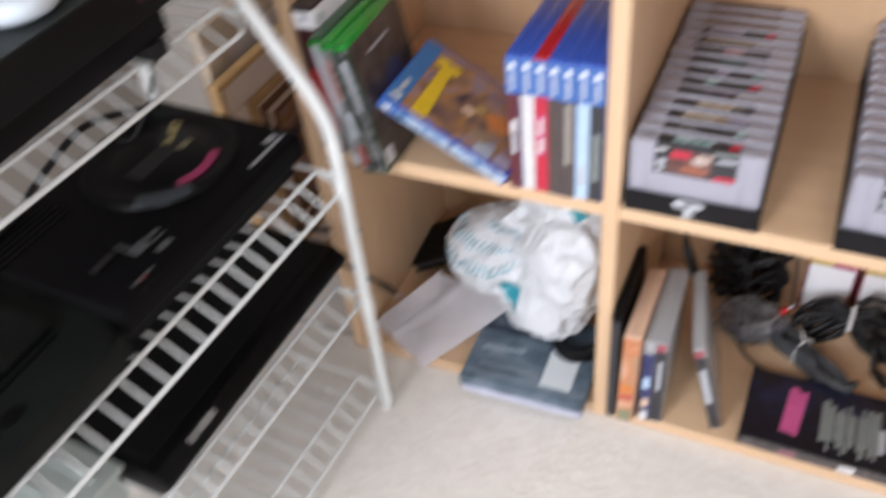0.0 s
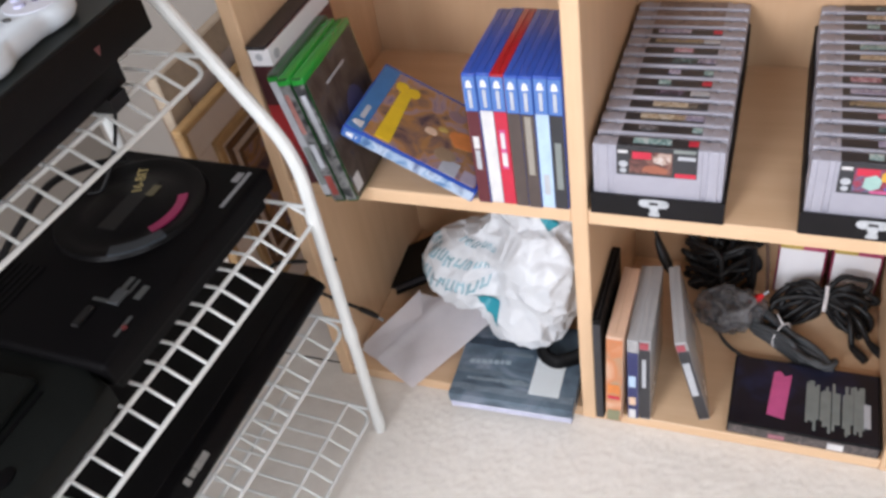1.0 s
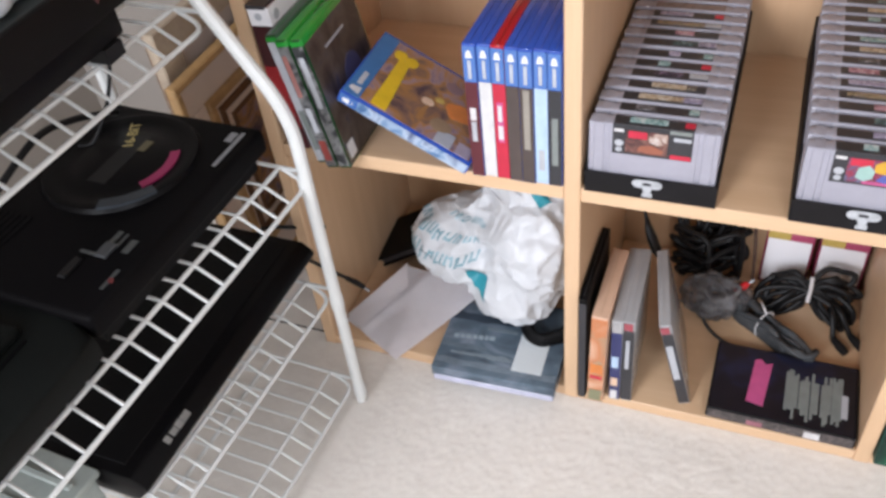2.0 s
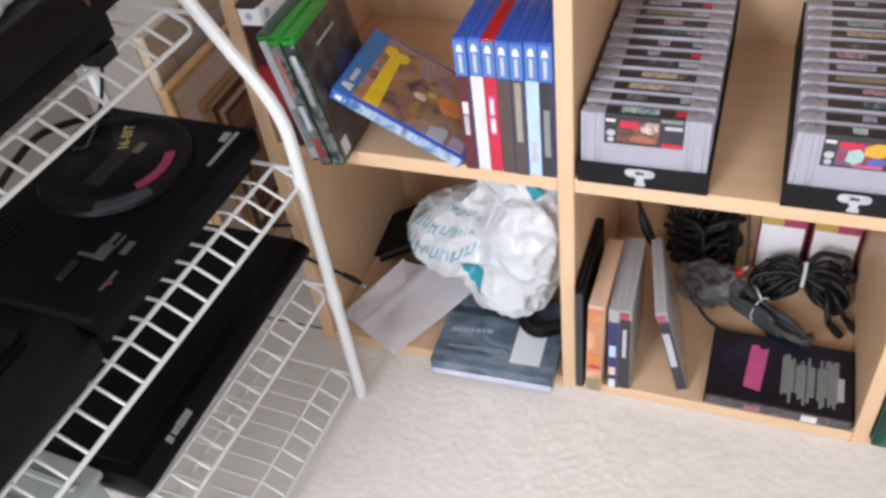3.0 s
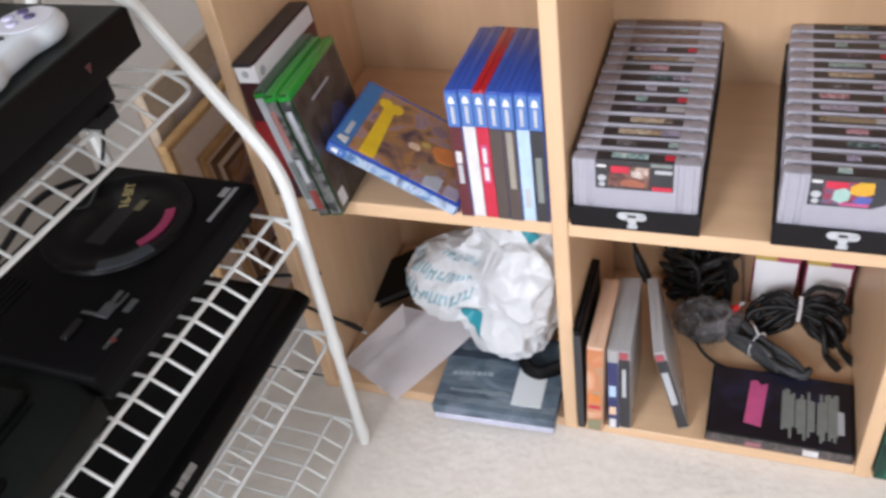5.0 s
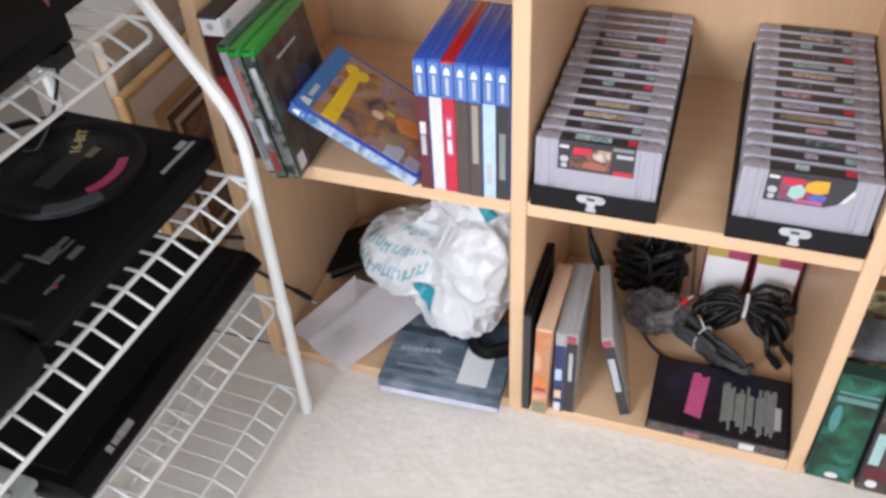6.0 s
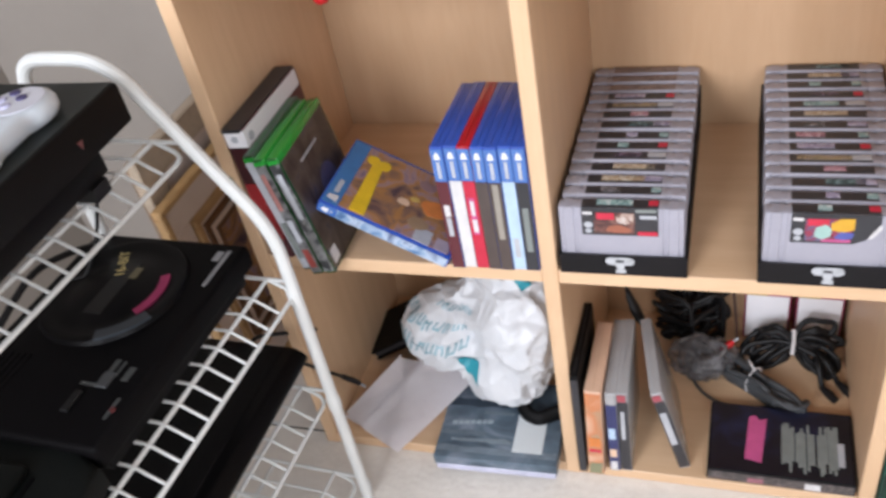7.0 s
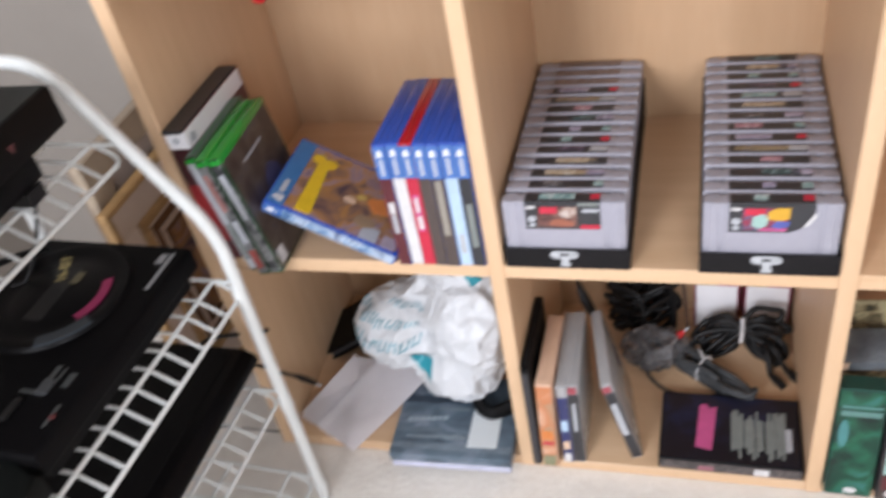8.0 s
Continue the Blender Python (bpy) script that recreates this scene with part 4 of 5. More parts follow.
# ---- lower left compartment ----
def carrier_bag():
    c = Vector((-0.118, 0.150, 0.188))
    LOBES = (((-0.187, 0.115, 0.160), (0.068, 0.073, 0.065)), ((-0.068, 0.135, 0.185), (0.080, 0.105, 0.105)), ((-0.098, 0.105, 0.105), (0.075, 0.075, 0.066)),
             ((-0.135, 0.140, 0.168), (0.066, 0.068, 0.068)), ((-0.075, 0.195, 0.270), (0.088, 0.105, 0.105)))
    rnd = random.Random(4)
    FOLDS = []
    for k in range(10):
        a = rnd.uniform(0, 2 * math.pi)
        FOLDS.append((Vector((math.cos(a), rnd.uniform(-0.5, 0.5), 0.5 * math.sin(a))).normalized(), 0.125 * 0.85 ** k, 0.0150 * 0.79 ** k, rnd.random()))

    def surf(u, v):
        """u: round the bag, 0 faces the front; v: up, -90 to 90 degrees."""
        d = Vector((math.sin(u) * math.cos(v), -math.cos(u) * math.cos(v), math.sin(v)))
        reach = 0.0
        for o, r in LOBES:
            e = Vector([(c[i] - o[i]) / r[i] for i in range(3)])
            g = Vector([d[i] / r[i] for i in range(3)])
            A, B, C = g.dot(g), e.dot(g), e.dot(e) - 1
            reach += math.exp(((-B + math.sqrt(max(0.0, B * B - A * C))) / A) / 0.012)
        q = c + d * (0.012 * math.log(reach) - 0.008)
        # creases: folded waves in many directions, bent a little
        s = q + 0.020 * Vector((noise.noise(q * 14), noise.noise(q * 14 + Vector((9, 3, 1))), noise.noise(q * 14 + Vector((2, 7, 5)))))
        h = 0.0
        for n, wave, size, ph in FOLDS:
            k = s.dot(n) / wave + ph
            h += size * (abs(k - math.floor(k) - 0.5) - 0.25) * (0.55 + 0.9 * noise.noise(q * 11 + n * 5))
        # sharp ridges where the film is crushed, with dented facets between them
        for size, deep, move in ((19, 0.0125, 0), (37, 0.0060, 4)):
            near = noise.voronoi(s * size + Vector((move, 1, move)))[0]
            h += deep * (0.22 - min(near[1] - near[0], 0.6))
        q += d * 1.5 * h
        if q.z < 0.052:
            q.z = 0.052 + 0.12 * (q.z - 0.052)
        q.z = max(min(q.z, S1 - SH - 0.004), 0.0475)
        q.x = min(q.x, -0.004)
        return q

    t = thing("carrier_bag", "crumpled white plastic carrier bag with teal print stuffed in the compartment", "plastic bag")
    bm = bmesh.new()
    nu, nv = 230, 130
    grid = [[bm.verts.new(surf(2 * math.pi * i / nu, radians(-88 + 176 * j / nv))) for i in range(nu)] for j in range(nv + 1)]
    for j in range(nv):
        for i in range(nu):
            bm.faces.new((grid[j][i], grid[j][(i + 1) % nu], grid[j + 1][(i + 1) % nu], grid[j + 1][i]))
    bm.faces.new(grid[0][::-1])
    bm.faces.new(grid[-1])
    part("bag_body", bm, bag_m, t, smooth=28)

    def patch(corners, material, name, label, k=10, lift=0.0016):
        """A printed patch that follows the bag between four corners given as (u, v)."""
        bm = bmesh.new()
        (a, b, e, f) = corners
        g = []
        for j in range(k + 1):
            g.append([])
            for i in range(k + 1):
                x, y = i / k, j / k
                u = (a[0] * (1 - x) + b[0] * x) * (1 - y) + (f[0] * (1 - x) + e[0] * x) * y
                v = (a[1] * (1 - x) + b[1] * x) * (1 - y) + (f[1] * (1 - x) + e[1] * x) * y
                q = surf(radians(u), radians(v))
                g[-1].append(bm.verts.new(q + (q - c).normalized() * lift))
        for j in range(k):
            for i in range(k):
                bm.faces.new((g[j][i], g[j][i + 1], g[j + 1][i + 1], g[j + 1][i]))
        part(name, bm, material, t, label, smooth=180)

    patch(((-20, -24), (-4, -34), (-3, -22), (-22, -14)), teal_m, "printed_block", "teal block of print")
    patch(((45, 41), (54, 42), (54, 53), (41, 53)), teal_m, "printed_block", "teal block of print")
    # unreadable printed words: rows of short bars
    word_ink = mat("grey_teal_print", (0.25, 0.40, 0.46), 0.4, vary=0.45, scale=60)
    for v0, u_from, u_to in ((25, -52, -14), (10, -78, -12), (-5, -80, -16), (-19, -80, -58)):
        u0 = u_from
        while u0 < u_to:
            v1 = v0 + 0.06 * (u0 + 40) + rnd.uniform(-1.5, 1.5)
            tall, wide = rnd.uniform(2.6, 4.2), rnd.uniform(3.8, 5.6)
            for a in (0.0, wide - 1.4):
                k = rnd.uniform(0.7, 1.0)
                patch(((u0 + a, v1 - tall * k), (u0 + a + 1.4, v1 - tall * k), (u0 + a + 1.4, v1 + tall), (u0 + a, v1 + tall)), word_ink, "printed_bar", "", 4)
            side = rnd.choice((-1, 1))
            patch(((u0 + 1.4, v1 + side * tall * 0.6 - 0.7), (u0 + wide - 1.4, v1 + side * tall * 0.6 - 0.7), (u0 + wide - 1.4, v1 + side * tall * 0.6 + 0.7), (u0 + 1.4, v1 + side * tall * 0.6 + 0.7)), word_ink, "printed_bar", "", 3)
            u0 += wide + rnd.uniform(1.2, 3.0)


carrier_bag()


def sheet():
    """A folded envelope that lies half on the paper box and half on the board."""
    t = thing("envelope", "creased white translucent paper envelope lying on the bottom board", "envelope")
    bm = bmesh.new()
    A, B, C, D = (Vector(v) for v in ((-0.357, 0.035, 0.0), (-0.250, -0.020, 0.0), (-0.141, 0.108, 0.0), (-0.281, 0.126, 0.0)))
    n = 24
    g = []
    for j in range(n + 1):
        row = []
        for i in range(n + 1):
            u, v = i / n, j / n
            p = (A * (1 - u) + B * u) * (1 - v) + (D * (1 - u) + C * u) * v
            z = BOT + 0.003 + 0.004 * max(0, noise.noise((u * 3, v * 3, 2))) + 0.048 * v ** 1.1 + 0.004 * max(0, 0.12 - abs(u - 0.3)) / 0.12 + 0.012 * max(0, u - 0.6) * v
            row.append(bm.verts.new((p.x, p.y, z)))
        g.append(row)
    for j in range(n):
        for i in range(n):
            bm.faces.new((g[j][i], g[j][i + 1], g[j + 1][i + 1], g[j + 1][i]))
    bmesh.ops.solidify(bm, geom=bm.faces[:], thickness=0.0012)
    part("paper", bm, envelope_m, t, smooth=60)
    flap = bmesh.new()
    o = [A * 0.97 + D * 0.03, A * 0.7 + B * 0.3, (A + B + C + D) / 4 * 0.6 + D * 0.4, D]
    lo = [flap.verts.new((p.x, p.y, BOT + 0.0095 + 0.048 * k)) for p, k in zip(o, (0.03, 0.0, 0.72, 1.02))]
    flap.faces.new(lo)
    bmesh.ops.solidify(flap, geom=flap.faces[:], thickness=0.0008)
    part("flap", flap, envelope_m, t, smooth=None)


sheet()


def blue_box():
    t = thing("board_game_box", "flat grey-blue printed box with clear wrap lying on the bottom board", "box", pose(-0.186, -0.034, BOT, 0, 0, 2.0))
    W, D, H = 0.179, 0.150, 0.027
    part("wrap_rim", block(0.003, W - 0.002, -0.0012, 0.002, 0.0, 0.0105, 0.0006), mat("pale_lavender_film", (0.50, 0.50, 0.62), 0.3, vary=0.2, scale=40), t, "pale lavender film along the front")
    part("box_base", block(0.001, W - 0.001, 0.001, D - 0.001, 0, 0.016, 0.0015), mat("pale_blue_card", (0.30, 0.36, 0.46), 0.4, vary=0.1), t)
    part("box_lid", block(0, W, 0, D, 0.008, H, 0.0018, 2), steel_blue, t)
    pale_title = ink("pale_blue_title", (0.30, 0.36, 0.40))
    x = 0.016
    for wdt in (0.007, 0.006, 0.008, 0.006, 0.007, 0.005, 0.008):
        part("title_bar", block(x, x + wdt, 0.060 + 0.10 * (x - 0.016), 0.067 + 0.10 * (x - 0.016), H, H + 0.0005), pale_title, t, smooth=None)
        x += wdt + 0.0022
    part("caption_bar", block(0.060, 0.106, 0.083, 0.089, H, H + 0.0005), ink("dim_blue_title", (0.15, 0.19, 0.22)), t, smooth=None)
    part("price_card", block(0.113, 0.156, 0.018, 0.092, H, H + 0.0012), mat("white_card", (0.62, 0.66, 0.68), 0.5, vary=0.04), t, "white card lying on the lid", smooth=None)
    for y0, y1, x0, x1, c in ((0.010, 0.021, 0.002, W - 0.002, (0.15, 0.19, 0.23)), (0.030, 0.037, 0.020, 0.110, (0.19, 0.235, 0.27)), (0.042, 0.050, 0.002, 0.070, (0.12, 0.155, 0.19)), (0.096, 0.110, 0.004, 0.10, (0.03, 0.045, 0.065))):
        bm = bmesh.new()
        n = 16
        lo = [bm.verts.new((x0 + (x1 - x0) * i / n, y0 + 0.003 * noise.noise((i * 0.5, y0 * 99, 0)), H + 0.0004)) for i in range(n + 1)]
        hi = [bm.verts.new((x0 + (x1 - x0) * i / n, y1 + 0.004 * noise.noise((i * 0.4, y1 * 99, 3)), H + 0.0004)) for i in range(n + 1)]
        for i in range(n):
            bm.faces.new((lo[i], lo[i + 1], hi[i + 1], hi[i]))
        part("lid_streak", bm, mat("cloudy_streak_print", c, 0.4, vary=0.3, scale=40), t, smooth=None)


blue_box()
whole("nylon_strap", tube(smooth_path([(-0.072, 0.066, 0.062), (-0.068, 0.058, 0.0560), (-0.058, 0.050, 0.0530), (-0.044, 0.047, 0.0525), (-0.028, 0.056, 0.0535), (-0.012, 0.066, 0.058), (-0.004, 0.085, 0.070)]), 0.0125, 10, flat=0.55), black_matt, "black nylon strap hanging out under the bag", "strap", smooth=180)


def black_folder():
    t = thing("black_folder", "thin black folder propped slantwise behind the carrier bag", "folder", pose(-0.345, 0.160, BOT + 0.0005, 0, -31, 4))
    part("cover", block(0.0, 0.104, 0.0, 0.105, 0.0, 0.004, 0.001), black_matt, t)
    part("cover", block(0.0, 0.104, 0.0, 0.105, 0.014, 0.018, 0.001), black_matt, t)
    part("spine", block(0.100, 0.105, 0.0, 0.105, 0.002, 0.016, 0.001), black_pl, t)
    part("sheets", block(0.003, 0.100, 0.003, 0.102, 0.0045, 0.0135), near_black, t)


black_folder()
t = thing("charger_lead", "black lead with a small plug resting on the bottom board", "cable")
part("lead", tube(smooth_path([(-0.372, -0.075, 0.245), (-0.360, -0.03, 0.215), (-0.350, 0.015, 0.150), (-0.343, 0.045, 0.105)]), 0.0026, 7), rubber, t, smooth=180)
part("plug", tube([(-0.343, 0.045, 0.105), (-0.338, 0.058, 0.084), (-0.334, 0.068, 0.066)], [0.0042, 0.005, 0.004], 8), rubber, t, smooth=60)
part("plug_tip", tube([(-0.334, 0.068, 0.066), (-0.331, 0.076, 0.050)], 0.0022, 7), silver, t, smooth=60)

# ---- lower middle compartment ----
B0 = BOT
case(pose(0.0215, -0.010, B0, 0, -0.2, 0), "tall thin black case standing against the divider", black_matt, [(0.004, 0.190, near_black)], w=0.0105, h=0.197, d=0.137, logo=False)
o1 = case(pose(0.0345, -0.011, B0, 0, 1.2, 0) , "cream and orange game case standing by the black one", mat("cream_case", (0.62, 0.40, 0.28), 0.35, vary=0.06), [(0.002, 0.168, printed("warm_spine_artwork", [(0.62, 0.42, 0.30), (0.60, 0.34, 0.22), (0.52, 0.19, 0.08), (0.40, 0.26, 0.16), (0.22, 0.20, 0.10)], 16))], w=0.0215, h=0.172, d=0.128, logo=False)
for z0, z1, mm in ((0.062, 0.080, orange), (0.004, 0.026, olive), (0.050, 0.056, crimson)):
    part("spine_title", block(0.003, 0.0185, -0.0014, -0.0007, z0, z1), mm, o1, smooth=None)
a1 = case(pose(0.0630, -0.002, B0, 0, -0.3, 1.5), "clear grey game case with navy spine standing upright", clear_grey, [(0.004, 0.138, navy)], w=0.0146, h=0.160, d=0.138, logo=False)
for z0, z1, mm in ((0.070, 0.092, sky_ink), (0.032, 0.048, cream), (0.004, 0.022, offwhite)):
    part("spine_title", block(0.002, 0.011, -0.0014, -0.0007, z0, z1), mm, a1, smooth=None)
a2 = case(pose(0.0785, 0.000, B0, 0, -0.6, 1.8), "clear grey game case with charcoal spine leaning on its neighbour", clear_grey, [(0.004, 0.144, near_black)], w=0.0146, h=0.160, d=0.138, logo=False)
part("spine_title", block(0.004, 0.009, -0.0014, -0.0007, 0.070, 0.126), silver, a2, smooth=None)
part("red_tab", block(0.001, 0.012, -0.0016, -0.0004, 0.146, 0.158), ink("dull_red_tab", (0.32, 0.06, 0.08)), a2, smooth=None)
a3 = case(pose(0.1560, 0.014, B0 + 0.0002, 0, -13.5, 11.0), "clear grey game case with charcoal spine leaning at a slant", clear_grey, [(0.004, 0.144, near_black)], w=0.0148, h=0.160, d=0.138, logo=False)
part("spine_title", block(0.002, 0.0105, -0.0014, -0.0007, 0.055, 0.122), silver, a3, smooth=None)
part("red_tab", block(0.001, 0.0115, -0.0016, -0.0004, 0.146, 0.157), ink("dull_red_tab", (0.32, 0.06, 0.08)), a3, smooth=None)


def flat_box():
    t = thing("box_set", "flat black boxed set with magenta title and ragged grey lettering", "box", pose(0.1915, 0.005, BOT, 0, 0, -0.6))
    W, D, H = 0.184, 0.119, 0.0205
    part("slip_case", block(0, W, 0, D, 0, H, 0.0012), card_black, t)
    part("cover_print", block(0.003, W - 0.003, 0.003, D - 0.003, H, H + 0.0004), art_blue, t, "night-blue cover", smooth=None)
    part("front_strip", block(0.002, W - 0.002, -0.0006, 0.0, 0.0015, H - 0.002), printed("grey_brown_strip", [(0.03, 0.027, 0.027), (0.07, 0.06, 0.06), (0.15, 0.12, 0.12)], 70), t, "greyish printed edge", smooth=None)
    part("title_patch", prism([(0.047, 0.024), (0.069, 0.020), (0.075, 0.096), (0.066, 0.092), (0.060, 0.100), (0.052, 0.097)], H, H + 0.0009), pink_ink, t, "magenta title", smooth=None)
    rnd = random.Random(5)
    x = 0.094
    for wdt in (0.014, 0.011, 0.009, 0.010, 0.011):
        y0 = 0.020
        bm = bmesh.new()
        xs = x
        while xs < x + wdt:
            a, b = y0 + rnd.uniform(-0.010, 0.010), 0.088 + rnd.uniform(-0.014, 0.006)
            block(xs, xs + 0.0034, a, b, H, H + 0.0009, bm=bm)
            xs += 0.0032
        part("lettering_bar", bm, grey_ink, t, smooth=None)
        x += wdt + 0.0035
    part("price_label", block(0.164, 0.172, 0.028, 0.066, H, H + 0.0010), silver, t, smooth=None)
    part("edge_label", block(0.123, 0.142, -0.0012, -0.0005, 0.003, 0.015), offwhite, t, smooth=None)
    part("edge_mark", block(0.052, 0.072, -0.0011, -0.0005, 0.003, 0.012), ink("dusty_pink_print", (0.30, 0.12, 0.15)), t, smooth=None)


flat_box()


def small_box(x, label):
    t = thing("small_carton", label, "carton", pose(x, 0.280, BOT, 0, 0, -1), group="white cartons")
    W, H = 0.066, 0.128
    part("carton", block(0, W, 0, 0.022, 0, H, 0.0008), ink("carton_red", (0.22, 0.02, 0.06)), t, smooth=None)
    part("front_panel", block(0.003, W - 0.003, -0.0006, 0.0, 0.004, 0.090), paper_white, t, "white panel", smooth=None)
    part("gold_band", block(0.002, W * 0.5, -0.0006, 0.0, 0.0905, 0.120), gold_ink, t, smooth=None)
    part("red_band", block(W * 0.5, W - 0.002, -0.0006, 0.0, 0.0905, 0.120), ink("rose_band", (0.40, 0.07, 0.14)), t, smooth=None)
    part("side_panel", block(W, W + 0.0005, 0.002, 0.020, 0.003, H - 0.003), ink("carton_maroon", (0.09, 0.012, 0.03)), t, smooth=None)


small_box(0.233, "small white carton with gold and red top standing behind the cables")
small_box(0.306, "small white carton with gold and red top beside its twin")


def hank(name, c, ax, length, width, height, n, r, material, label, seed, tie=None, mess=0.006):
    """A cable wound into a long hank of loops."""
    rnd = random.Random(seed)
    a = Vector((*ax, 0)).normalized()
    b = Vector((-a.y, a.x, 0)).normalized()
    t = thing(name, label, "cable")
    pts = []
    turns = n * 14
    for i in range(turns + 1):
        k = 2 * math.pi * i / 14
        loop = i / 14
        ph = noise.noise((loop * 0.7, seed, 0)) * 0.25
        ll = length / 2 * (1 + 0.12 * noise.noise((loop * 1.3, seed, 5)))
        ww = width / 2 * (0.12 + 0.88 * ((loop * 0.37) % 1))
        p = Vector(c) + a * ll * math.cos(k + ph) + b * ww * math.sin(k + ph) * (0.42 + 0.58 * min(1.0, abs(math.cos(k)) * 1.5) if tie else 0.9)
        p.z = c[2] + r + height * ((loop * 0.618) % 1) + 0.003 * rnd.uniform(-1, 1)
        s = Vector((p.x * 30, p.y * 30, loop * 0.45 + seed))
        p += mess * Vector((noise.noise(s), noise.noise(s + Vector((5, 1, 0))), abs(noise.noise(s + Vector((0, 8, 3))))))
        pts.append(p)
    part("wound_lead", tube(smooth_path(pts, 3), r, 6), material, t, smooth=180)
    if tie:
        tp = [Vector(c) + b * (width * 0.34 * math.cos(s)) + Vector((0, 0, r + height * 0.55 + (height * 0.50 + 1.6 * r) * math.sin(s))) + a * tie for s in [2 * math.pi * q / 20 for q in range(20)]]
        part("wire_tie", tube(tp, 0.0022, 6, closed=True, flat=0.5), offwhite, t, "pale twist tie", smooth=180)
        e = Vector(c) + a * tie + Vector((0, 0, 2 * r + height * 1.15))
        part("tie_end", tube([e, e - a * 0.016 + b * 0.006 + Vector((0, 0, 0.006))], 0.0016, 6), offwhite, t, smooth=180)


hank("cable_hank", (0.256, 0.168, BOT), (0.74, -0.58), 0.150, 0.052, 0.028, 15, 0.0042, rubber_grey, "dark grey cable wound in a hank with a pale tie", 3, tie=-0.008, mess=0.003)


def bow(c, reach, n, r, label, seed):
    """A cable folded to and fro and held in the middle, so that its loops fan out to both sides."""
    rnd = random.Random(seed)
    t = thing("cable_hank", label, "cable")
    up = Vector((0, 0.45, 0.89))
    pts = []
    for k in range(n):
        for s in (1, -1):
            fan = radians(-48 + 92 * ((k * 0.618 + (0.3 if s < 0 else 0)) % 1))
            a = Vector((s * math.cos(fan), -0.10 * (1 if k % 2 else -1), 0)) + up * math.sin(fan)
            b = Vector((-a.z * s, rnd.uniform(-0.5, 0.5), abs(a.x))).normalized()
            long = reach * rnd.uniform(0.78, 1.08)
            for f, w in ((0.08, -0.004), (0.5, -0.012), (0.86, -0.013), (1.0, 0.0), (0.86, 0.013), (0.5, 0.011), (0.08, 0.004)):
                p = Vector(c) + a * long * f + b * w + Vector((0, 0, -0.022 * f * f))
                p += 0.0055 * Vector((rnd.uniform(-1, 1), rnd.uniform(-1, 1), rnd.uniform(-1, 1)))
                p.x = min(p.x, D2 - 0.006)
                p.y = min(p.y, 0.272)
                p.z = max(p.z, BOT + r)
                pts.append(p)
    part("wound_lead", tube(smooth_path(pts, 4), r, 7), rubber, t, smooth=180)
    ring = [Vector(c) + Vector((0, 0.013 * math.cos(2 * math.pi * q / 18), 0.013 * math.sin(2 * math.pi * q / 18))) for q in range(18)]
    part("wire_tie", tube(ring, 0.003, 6, closed=True), rubber_grey, t, smooth=180)
    for x, y in ((0.040, -0.052), (0.062, -0.040)):
        e = Vector((c[0] + x, c[1] + y, BOT + 0.008))
        part("lead_end", tube(smooth_path([Vector(c) + Vector((0.030, -0.006, -0.012)), (e + Vector(c)) / 2 + Vector((0.014, -0.006, 0.006)), e], 6), r, 7), rubber, t, smooth=180)
        part("connector", tube([e, e + Vector((0.010, -0.012, -0.001)), e + Vector((0.018, -0.022, -0.002))], [0.0045, 0.0065, 0.0055], 9, flat=0.8), rubber, t, smooth=60)


bow((0.303, 0.232, BOT + 0.046), 0.066, 9, 0.0042, "black cable folded into a bow of loose loops before the cartons", 6)
hank("cable_hank", (0.158, 0.275, BOT + 0.002), (0.8, 0.3), 0.085, 0.066, 0.095, 12, 0.0042, rubber, "tangled black cables heaped at the back of the compartment", 14, mess=0.030)


def film_lump():
    """Cables in a clear bag."""
    bm = bmesh.new()
    bmesh.ops.create_icosphere(bm, subdivisions=5, radius=1)
    for v in bm.verts:
        d = v.co.normalized()
        f = 0.92 + 0.30 * noise.noise(d * 2.3) + 0.34 * (0.3 - abs(noise.noise(d * 3.4))) + 0.16 * (0.3 - abs(noise.noise(d * 7.5)))
        v.co = Vector((d.x * 0.046 * f, d.y * 0.034 * f, max(-0.85, d.z * f) * 0.034))
    t = thing("clear_bag", "crumpled clear plastic bag with a grey lead inside", "plastic bag", pose(0.176, 0.200, BOT + 0.0295))
    part("film", bm, film_m, t, smooth=180)
    pts = [(0.036 * math.cos(0.9 * i) * (0.6 + 0.4 * math.sin(i * 1.7)), 0.024 * math.sin(0.9 * i), -0.022 + 0.0010 * i + 0.004 * math.sin(i * 2.3)) for i in range(46)]
    part("lead_inside", tube(smooth_path(pts, 4), 0.0036, 6), plastic("mid_grey_lead", (0.18, 0.175, 0.18), 0.5, spec=0.3), t, smooth=180)


film_lump()
lead("thin_lead", [(0.150, 0.225, BOT + 0.03), (0.165, 0.175, BOT + 0.006), (0.195, 0.142, BOT + 0.0025), (0.235, 0.133, BOT + 0.0025), (0.270, 0.138, BOT + 0.004), (0.290, 0.16, BOT + 0.01)], 0.0024, rubber_grey, "thin dark lead looping over the bottom board")
lead("loose_cable", [(0.205, 0.300, 0.360), (0.207, 0.285, 0.27), (0.213, 0.262, 0.17), (0.221, 0.245, 0.10), (0.225, 0.24, 0.05)], 0.0026, cord_brown, "brown cable hanging down the back of the compartment")
t = thing("mains_plug", "black plug on a lead hanging behind the game cases", "plug")
part("lead", tube(smooth_path([(0.060, 0.30, 0.358), (0.060, 0.25, 0.28), (0.062, 0.215, 0.200), (0.068, 0.202, 0.175)]), 0.0028, 7), rubber, t, smooth=180)
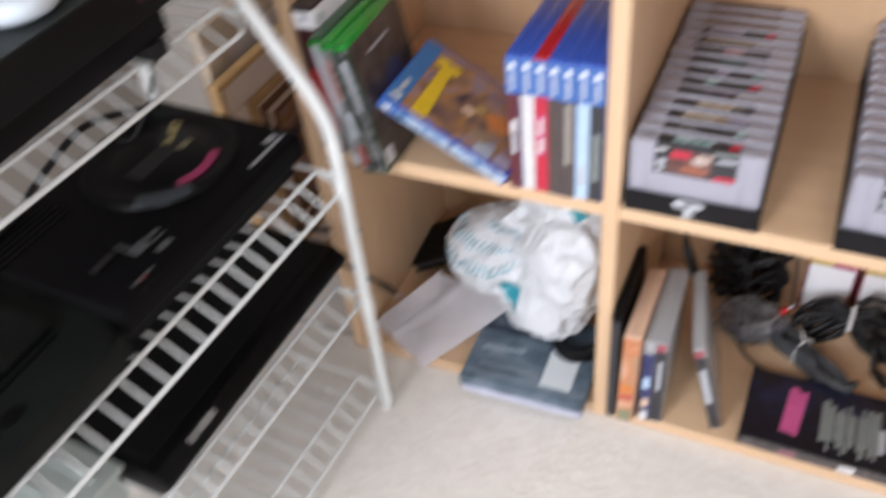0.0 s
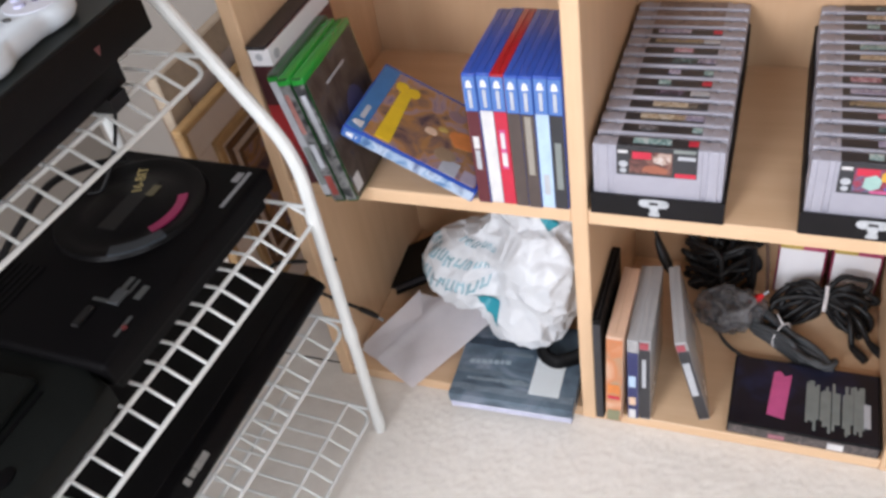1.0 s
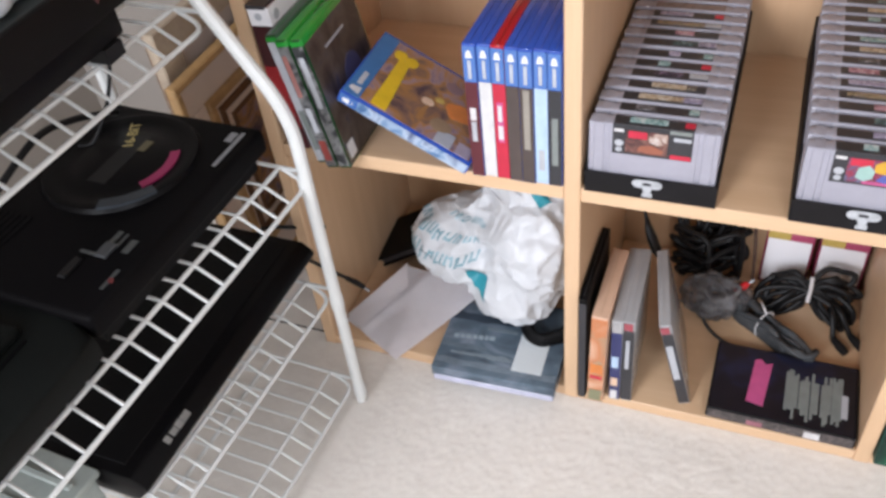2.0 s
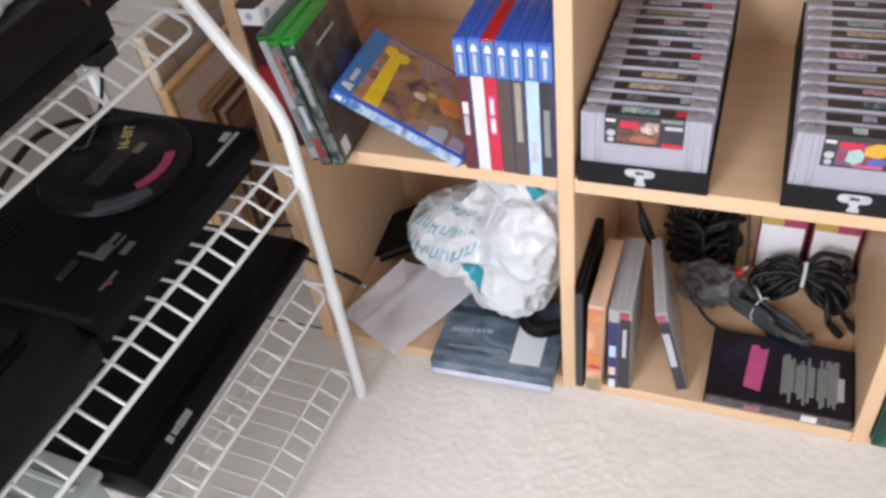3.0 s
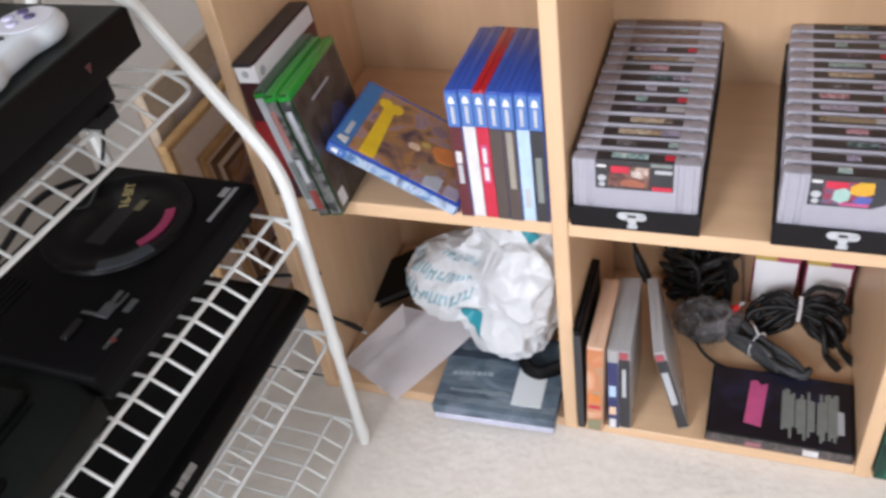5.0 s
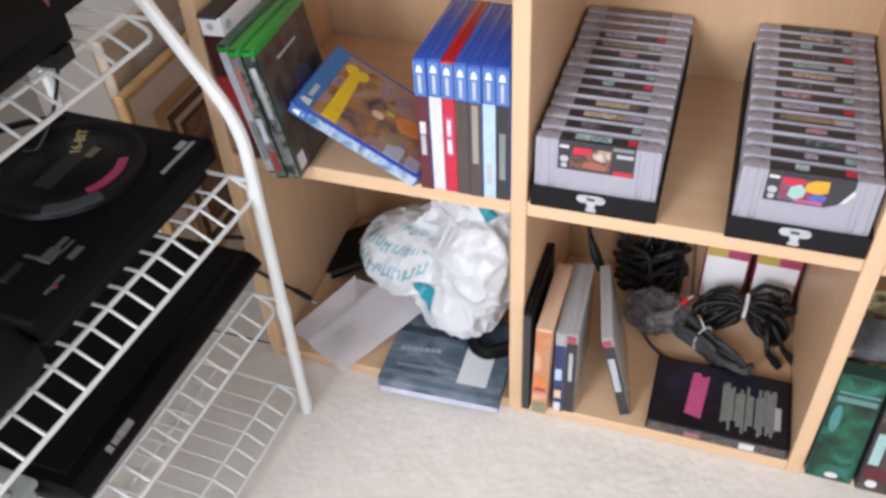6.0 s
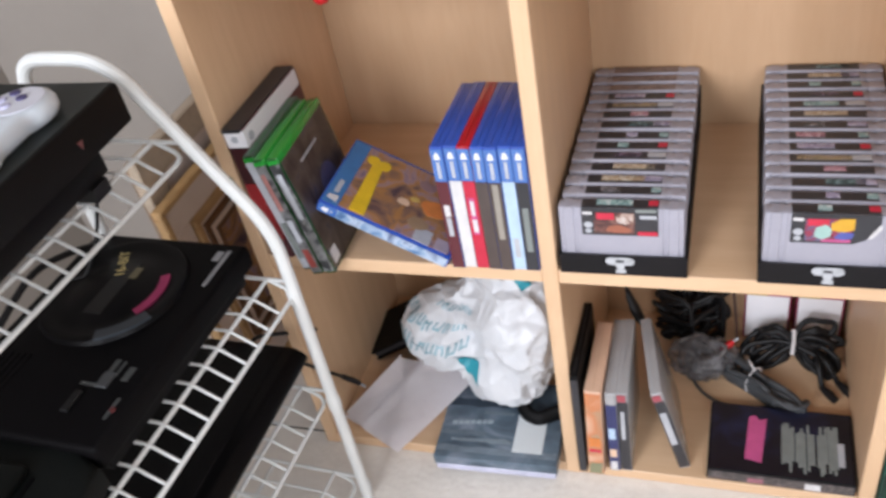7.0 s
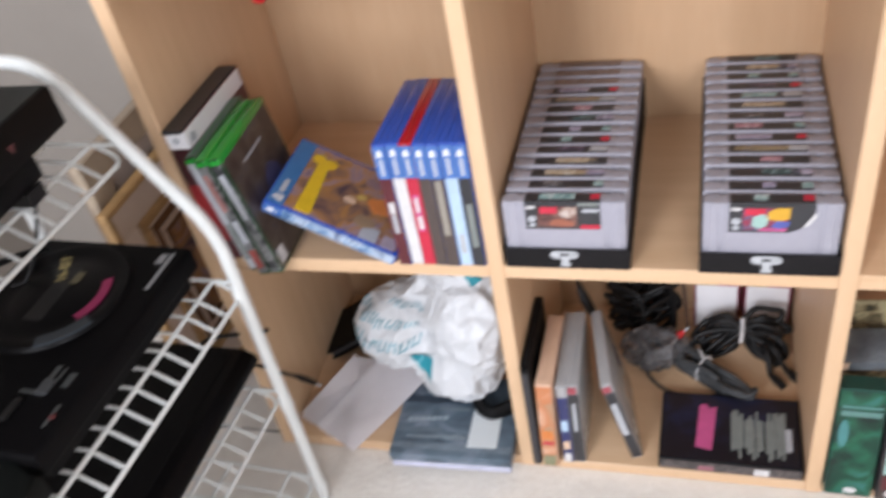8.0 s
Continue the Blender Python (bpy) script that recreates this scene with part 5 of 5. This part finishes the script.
part("plug_body", tube([(0.068, 0.202, 0.178), (0.072, 0.197, 0.166), (0.080, 0.190, 0.150), (0.088, 0.184, 0.136), (0.092, 0.182, 0.128)], [0.003, 0.006, 0.0085, 0.008, 0.005], 10, flat=0.7), rubber, t, smooth=180)
t = thing("audio_plug", "red phono plug among the black cables", "plug", pose(0.212, 0.214, BOT + 0.045, 0, 60, 30))
part("plug_sleeve", tube([(0, 0, -0.012), (0, 0, 0.004), (0, 0, 0.010)], [0.005, 0.0055, 0.003], 10), red_pl, t, smooth=50)
part("plug_pin", tube([(0, 0, 0.010), (0, 0, 0.019)], 0.0018, 8), silver, t, smooth=50)
lead("connector_lead", [(0.303, 0.236, BOT + 0.066), (0.303, 0.222, BOT + 0.056), (0.301, 0.206, BOT + 0.044)], 0.0030, offwhite, "pale lead with a small connector between the cartons")
# ---- right compartment ----
t = thing("game_box", "green printed game box standing tilted beside the divider", "game box", pose(0.3990, -0.012, BOT, -12, 1.5, 0))
part("carton", block(0, 0.056, 0.0, 0.030, 0, 0.168, 0.0012), ink("dark_green_card", (0.010, 0.060, 0.045)), t, smooth=None)
part("cover_print", block(0.0015, 0.0545, -0.0006, 0.0, 0.003, 0.165), art_green, t, "green and teal cover picture", smooth=None)
part("title_bar", block(0.006, 0.052, -0.0012, -0.0005, 0.128, 0.136), ink("pale_green_title", (0.10, 0.21, 0.19)), t, smooth=None)
part("title_bar", block(0.006, 0.052, -0.0012, -0.0005, 0.140, 0.144), ink("dim_green_title", (0.08, 0.20, 0.18)), t, smooth=None)
part("seal_mark", prism(disc_outline(0.030, 0.010, 0.008, 0.0045, 16), 0.0005, 0.0012), offwhite, t, m=UP_FRONT, smooth=None)
part("highlight_patch", prism(disc_outline(0.012, 0.100, 0.006, 0.022, 18), 0.0005, 0.0011), ink("pale_teal_patch", (0.06, 0.20, 0.20)), t, m=UP_FRONT, smooth=None)
t = thing("game_box", "dark printed game box with pale teal lettering standing in the row", "game box", pose(0.4590, -0.016, BOT, -12, 1.5, 0))
part("carton", block(0, 0.058, 0.0, 0.030, 0, 0.166, 0.0012), near_black, t, smooth=None)
part("cover_print", block(0.0015, 0.0565, -0.0006, 0.0, 0.003, 0.163), art_dark, t, smooth=None)
part("title_bar", block(0.004, 0.016, -0.0012, -0.0005, 0.045, 0.095), ink("pale_teal_lettering", (0.30, 0.48, 0.46)), t, smooth=None)
part("seal_mark", prism(disc_outline(0.016, 0.014, 0.007, 0.006, 16), 0.0005, 0.0012), offwhite, t, m=UP_FRONT, smooth=None)
part("title_bar", block(0.004, 0.050, -0.0012, -0.0005, 0.020, 0.040), maroon, t, smooth=None)
t = thing("wooden_box", "dark brown box with a cream panel behind the game boxes", "box", pose(0.405, 0.135, BOT, 0, 0, 3))
part("carcass", block(0, 0.18, 0, 0.12, 0, 0.235, 0.002), brown_wood, t)
part("front_panel", block(0.020, 0.155, -0.002, 0.0, 0.02, 0.205), printed("cream_and_green_panel", [(0.03, 0.03, 0.02), (0.14, 0.11, 0.06), (0.40, 0.34, 0.20), (0.04, 0.06, 0.03)], 26), t, "cream panel", smooth=None)
t = thing("figurine_case", "grey plastic case lying on top of the game boxes", "case", pose(0.402, 0.062, BOT + 0.150, 8, 0, 4))
part("body", block(0, 0.085, 0, 0.055, 0, 0.020, 0.005, 2), mat("mottled_grey_plastic", (0.10, 0.11, 0.12), 0.4, vary=0.5, scale=40), t)
part("pale_label", block(0.004, 0.016, -0.0008, 0.0006, 0.005, 0.019, 0.0003), cream, t)

# ---- hanging from the upper shelf ----
def ornament(x, drop, radius, label):
    t = thing("hanging_ornament", label, "ornament", pose(x, 0.100, S2 - SH), group="red ornaments")
    part("thread", tube([(0, 0, 0), (0, 0, -drop)], 0.0006, 5), red_pl, t, smooth=180)
    bm = bmesh.new()
    bmesh.ops.create_uvsphere(bm, u_segments=20, v_segments=12, radius=radius, matrix=Matrix.Translation((0, 0, -drop - radius * 0.95)))
    part("ball", bm, red_pl, t, smooth=180)
    part("cap", tube([(0, 0, -drop + 0.002), (0, 0, -drop - 0.003)], 0.0028, 10), gold_frame, t, smooth=50)


ornament(-0.240, 0.038, 0.0105, "small red ball hanging on a thread from the upper shelf")
ornament(-0.146, 0.036, 0.0075, "smaller red ball hanging on a thread beside the other")
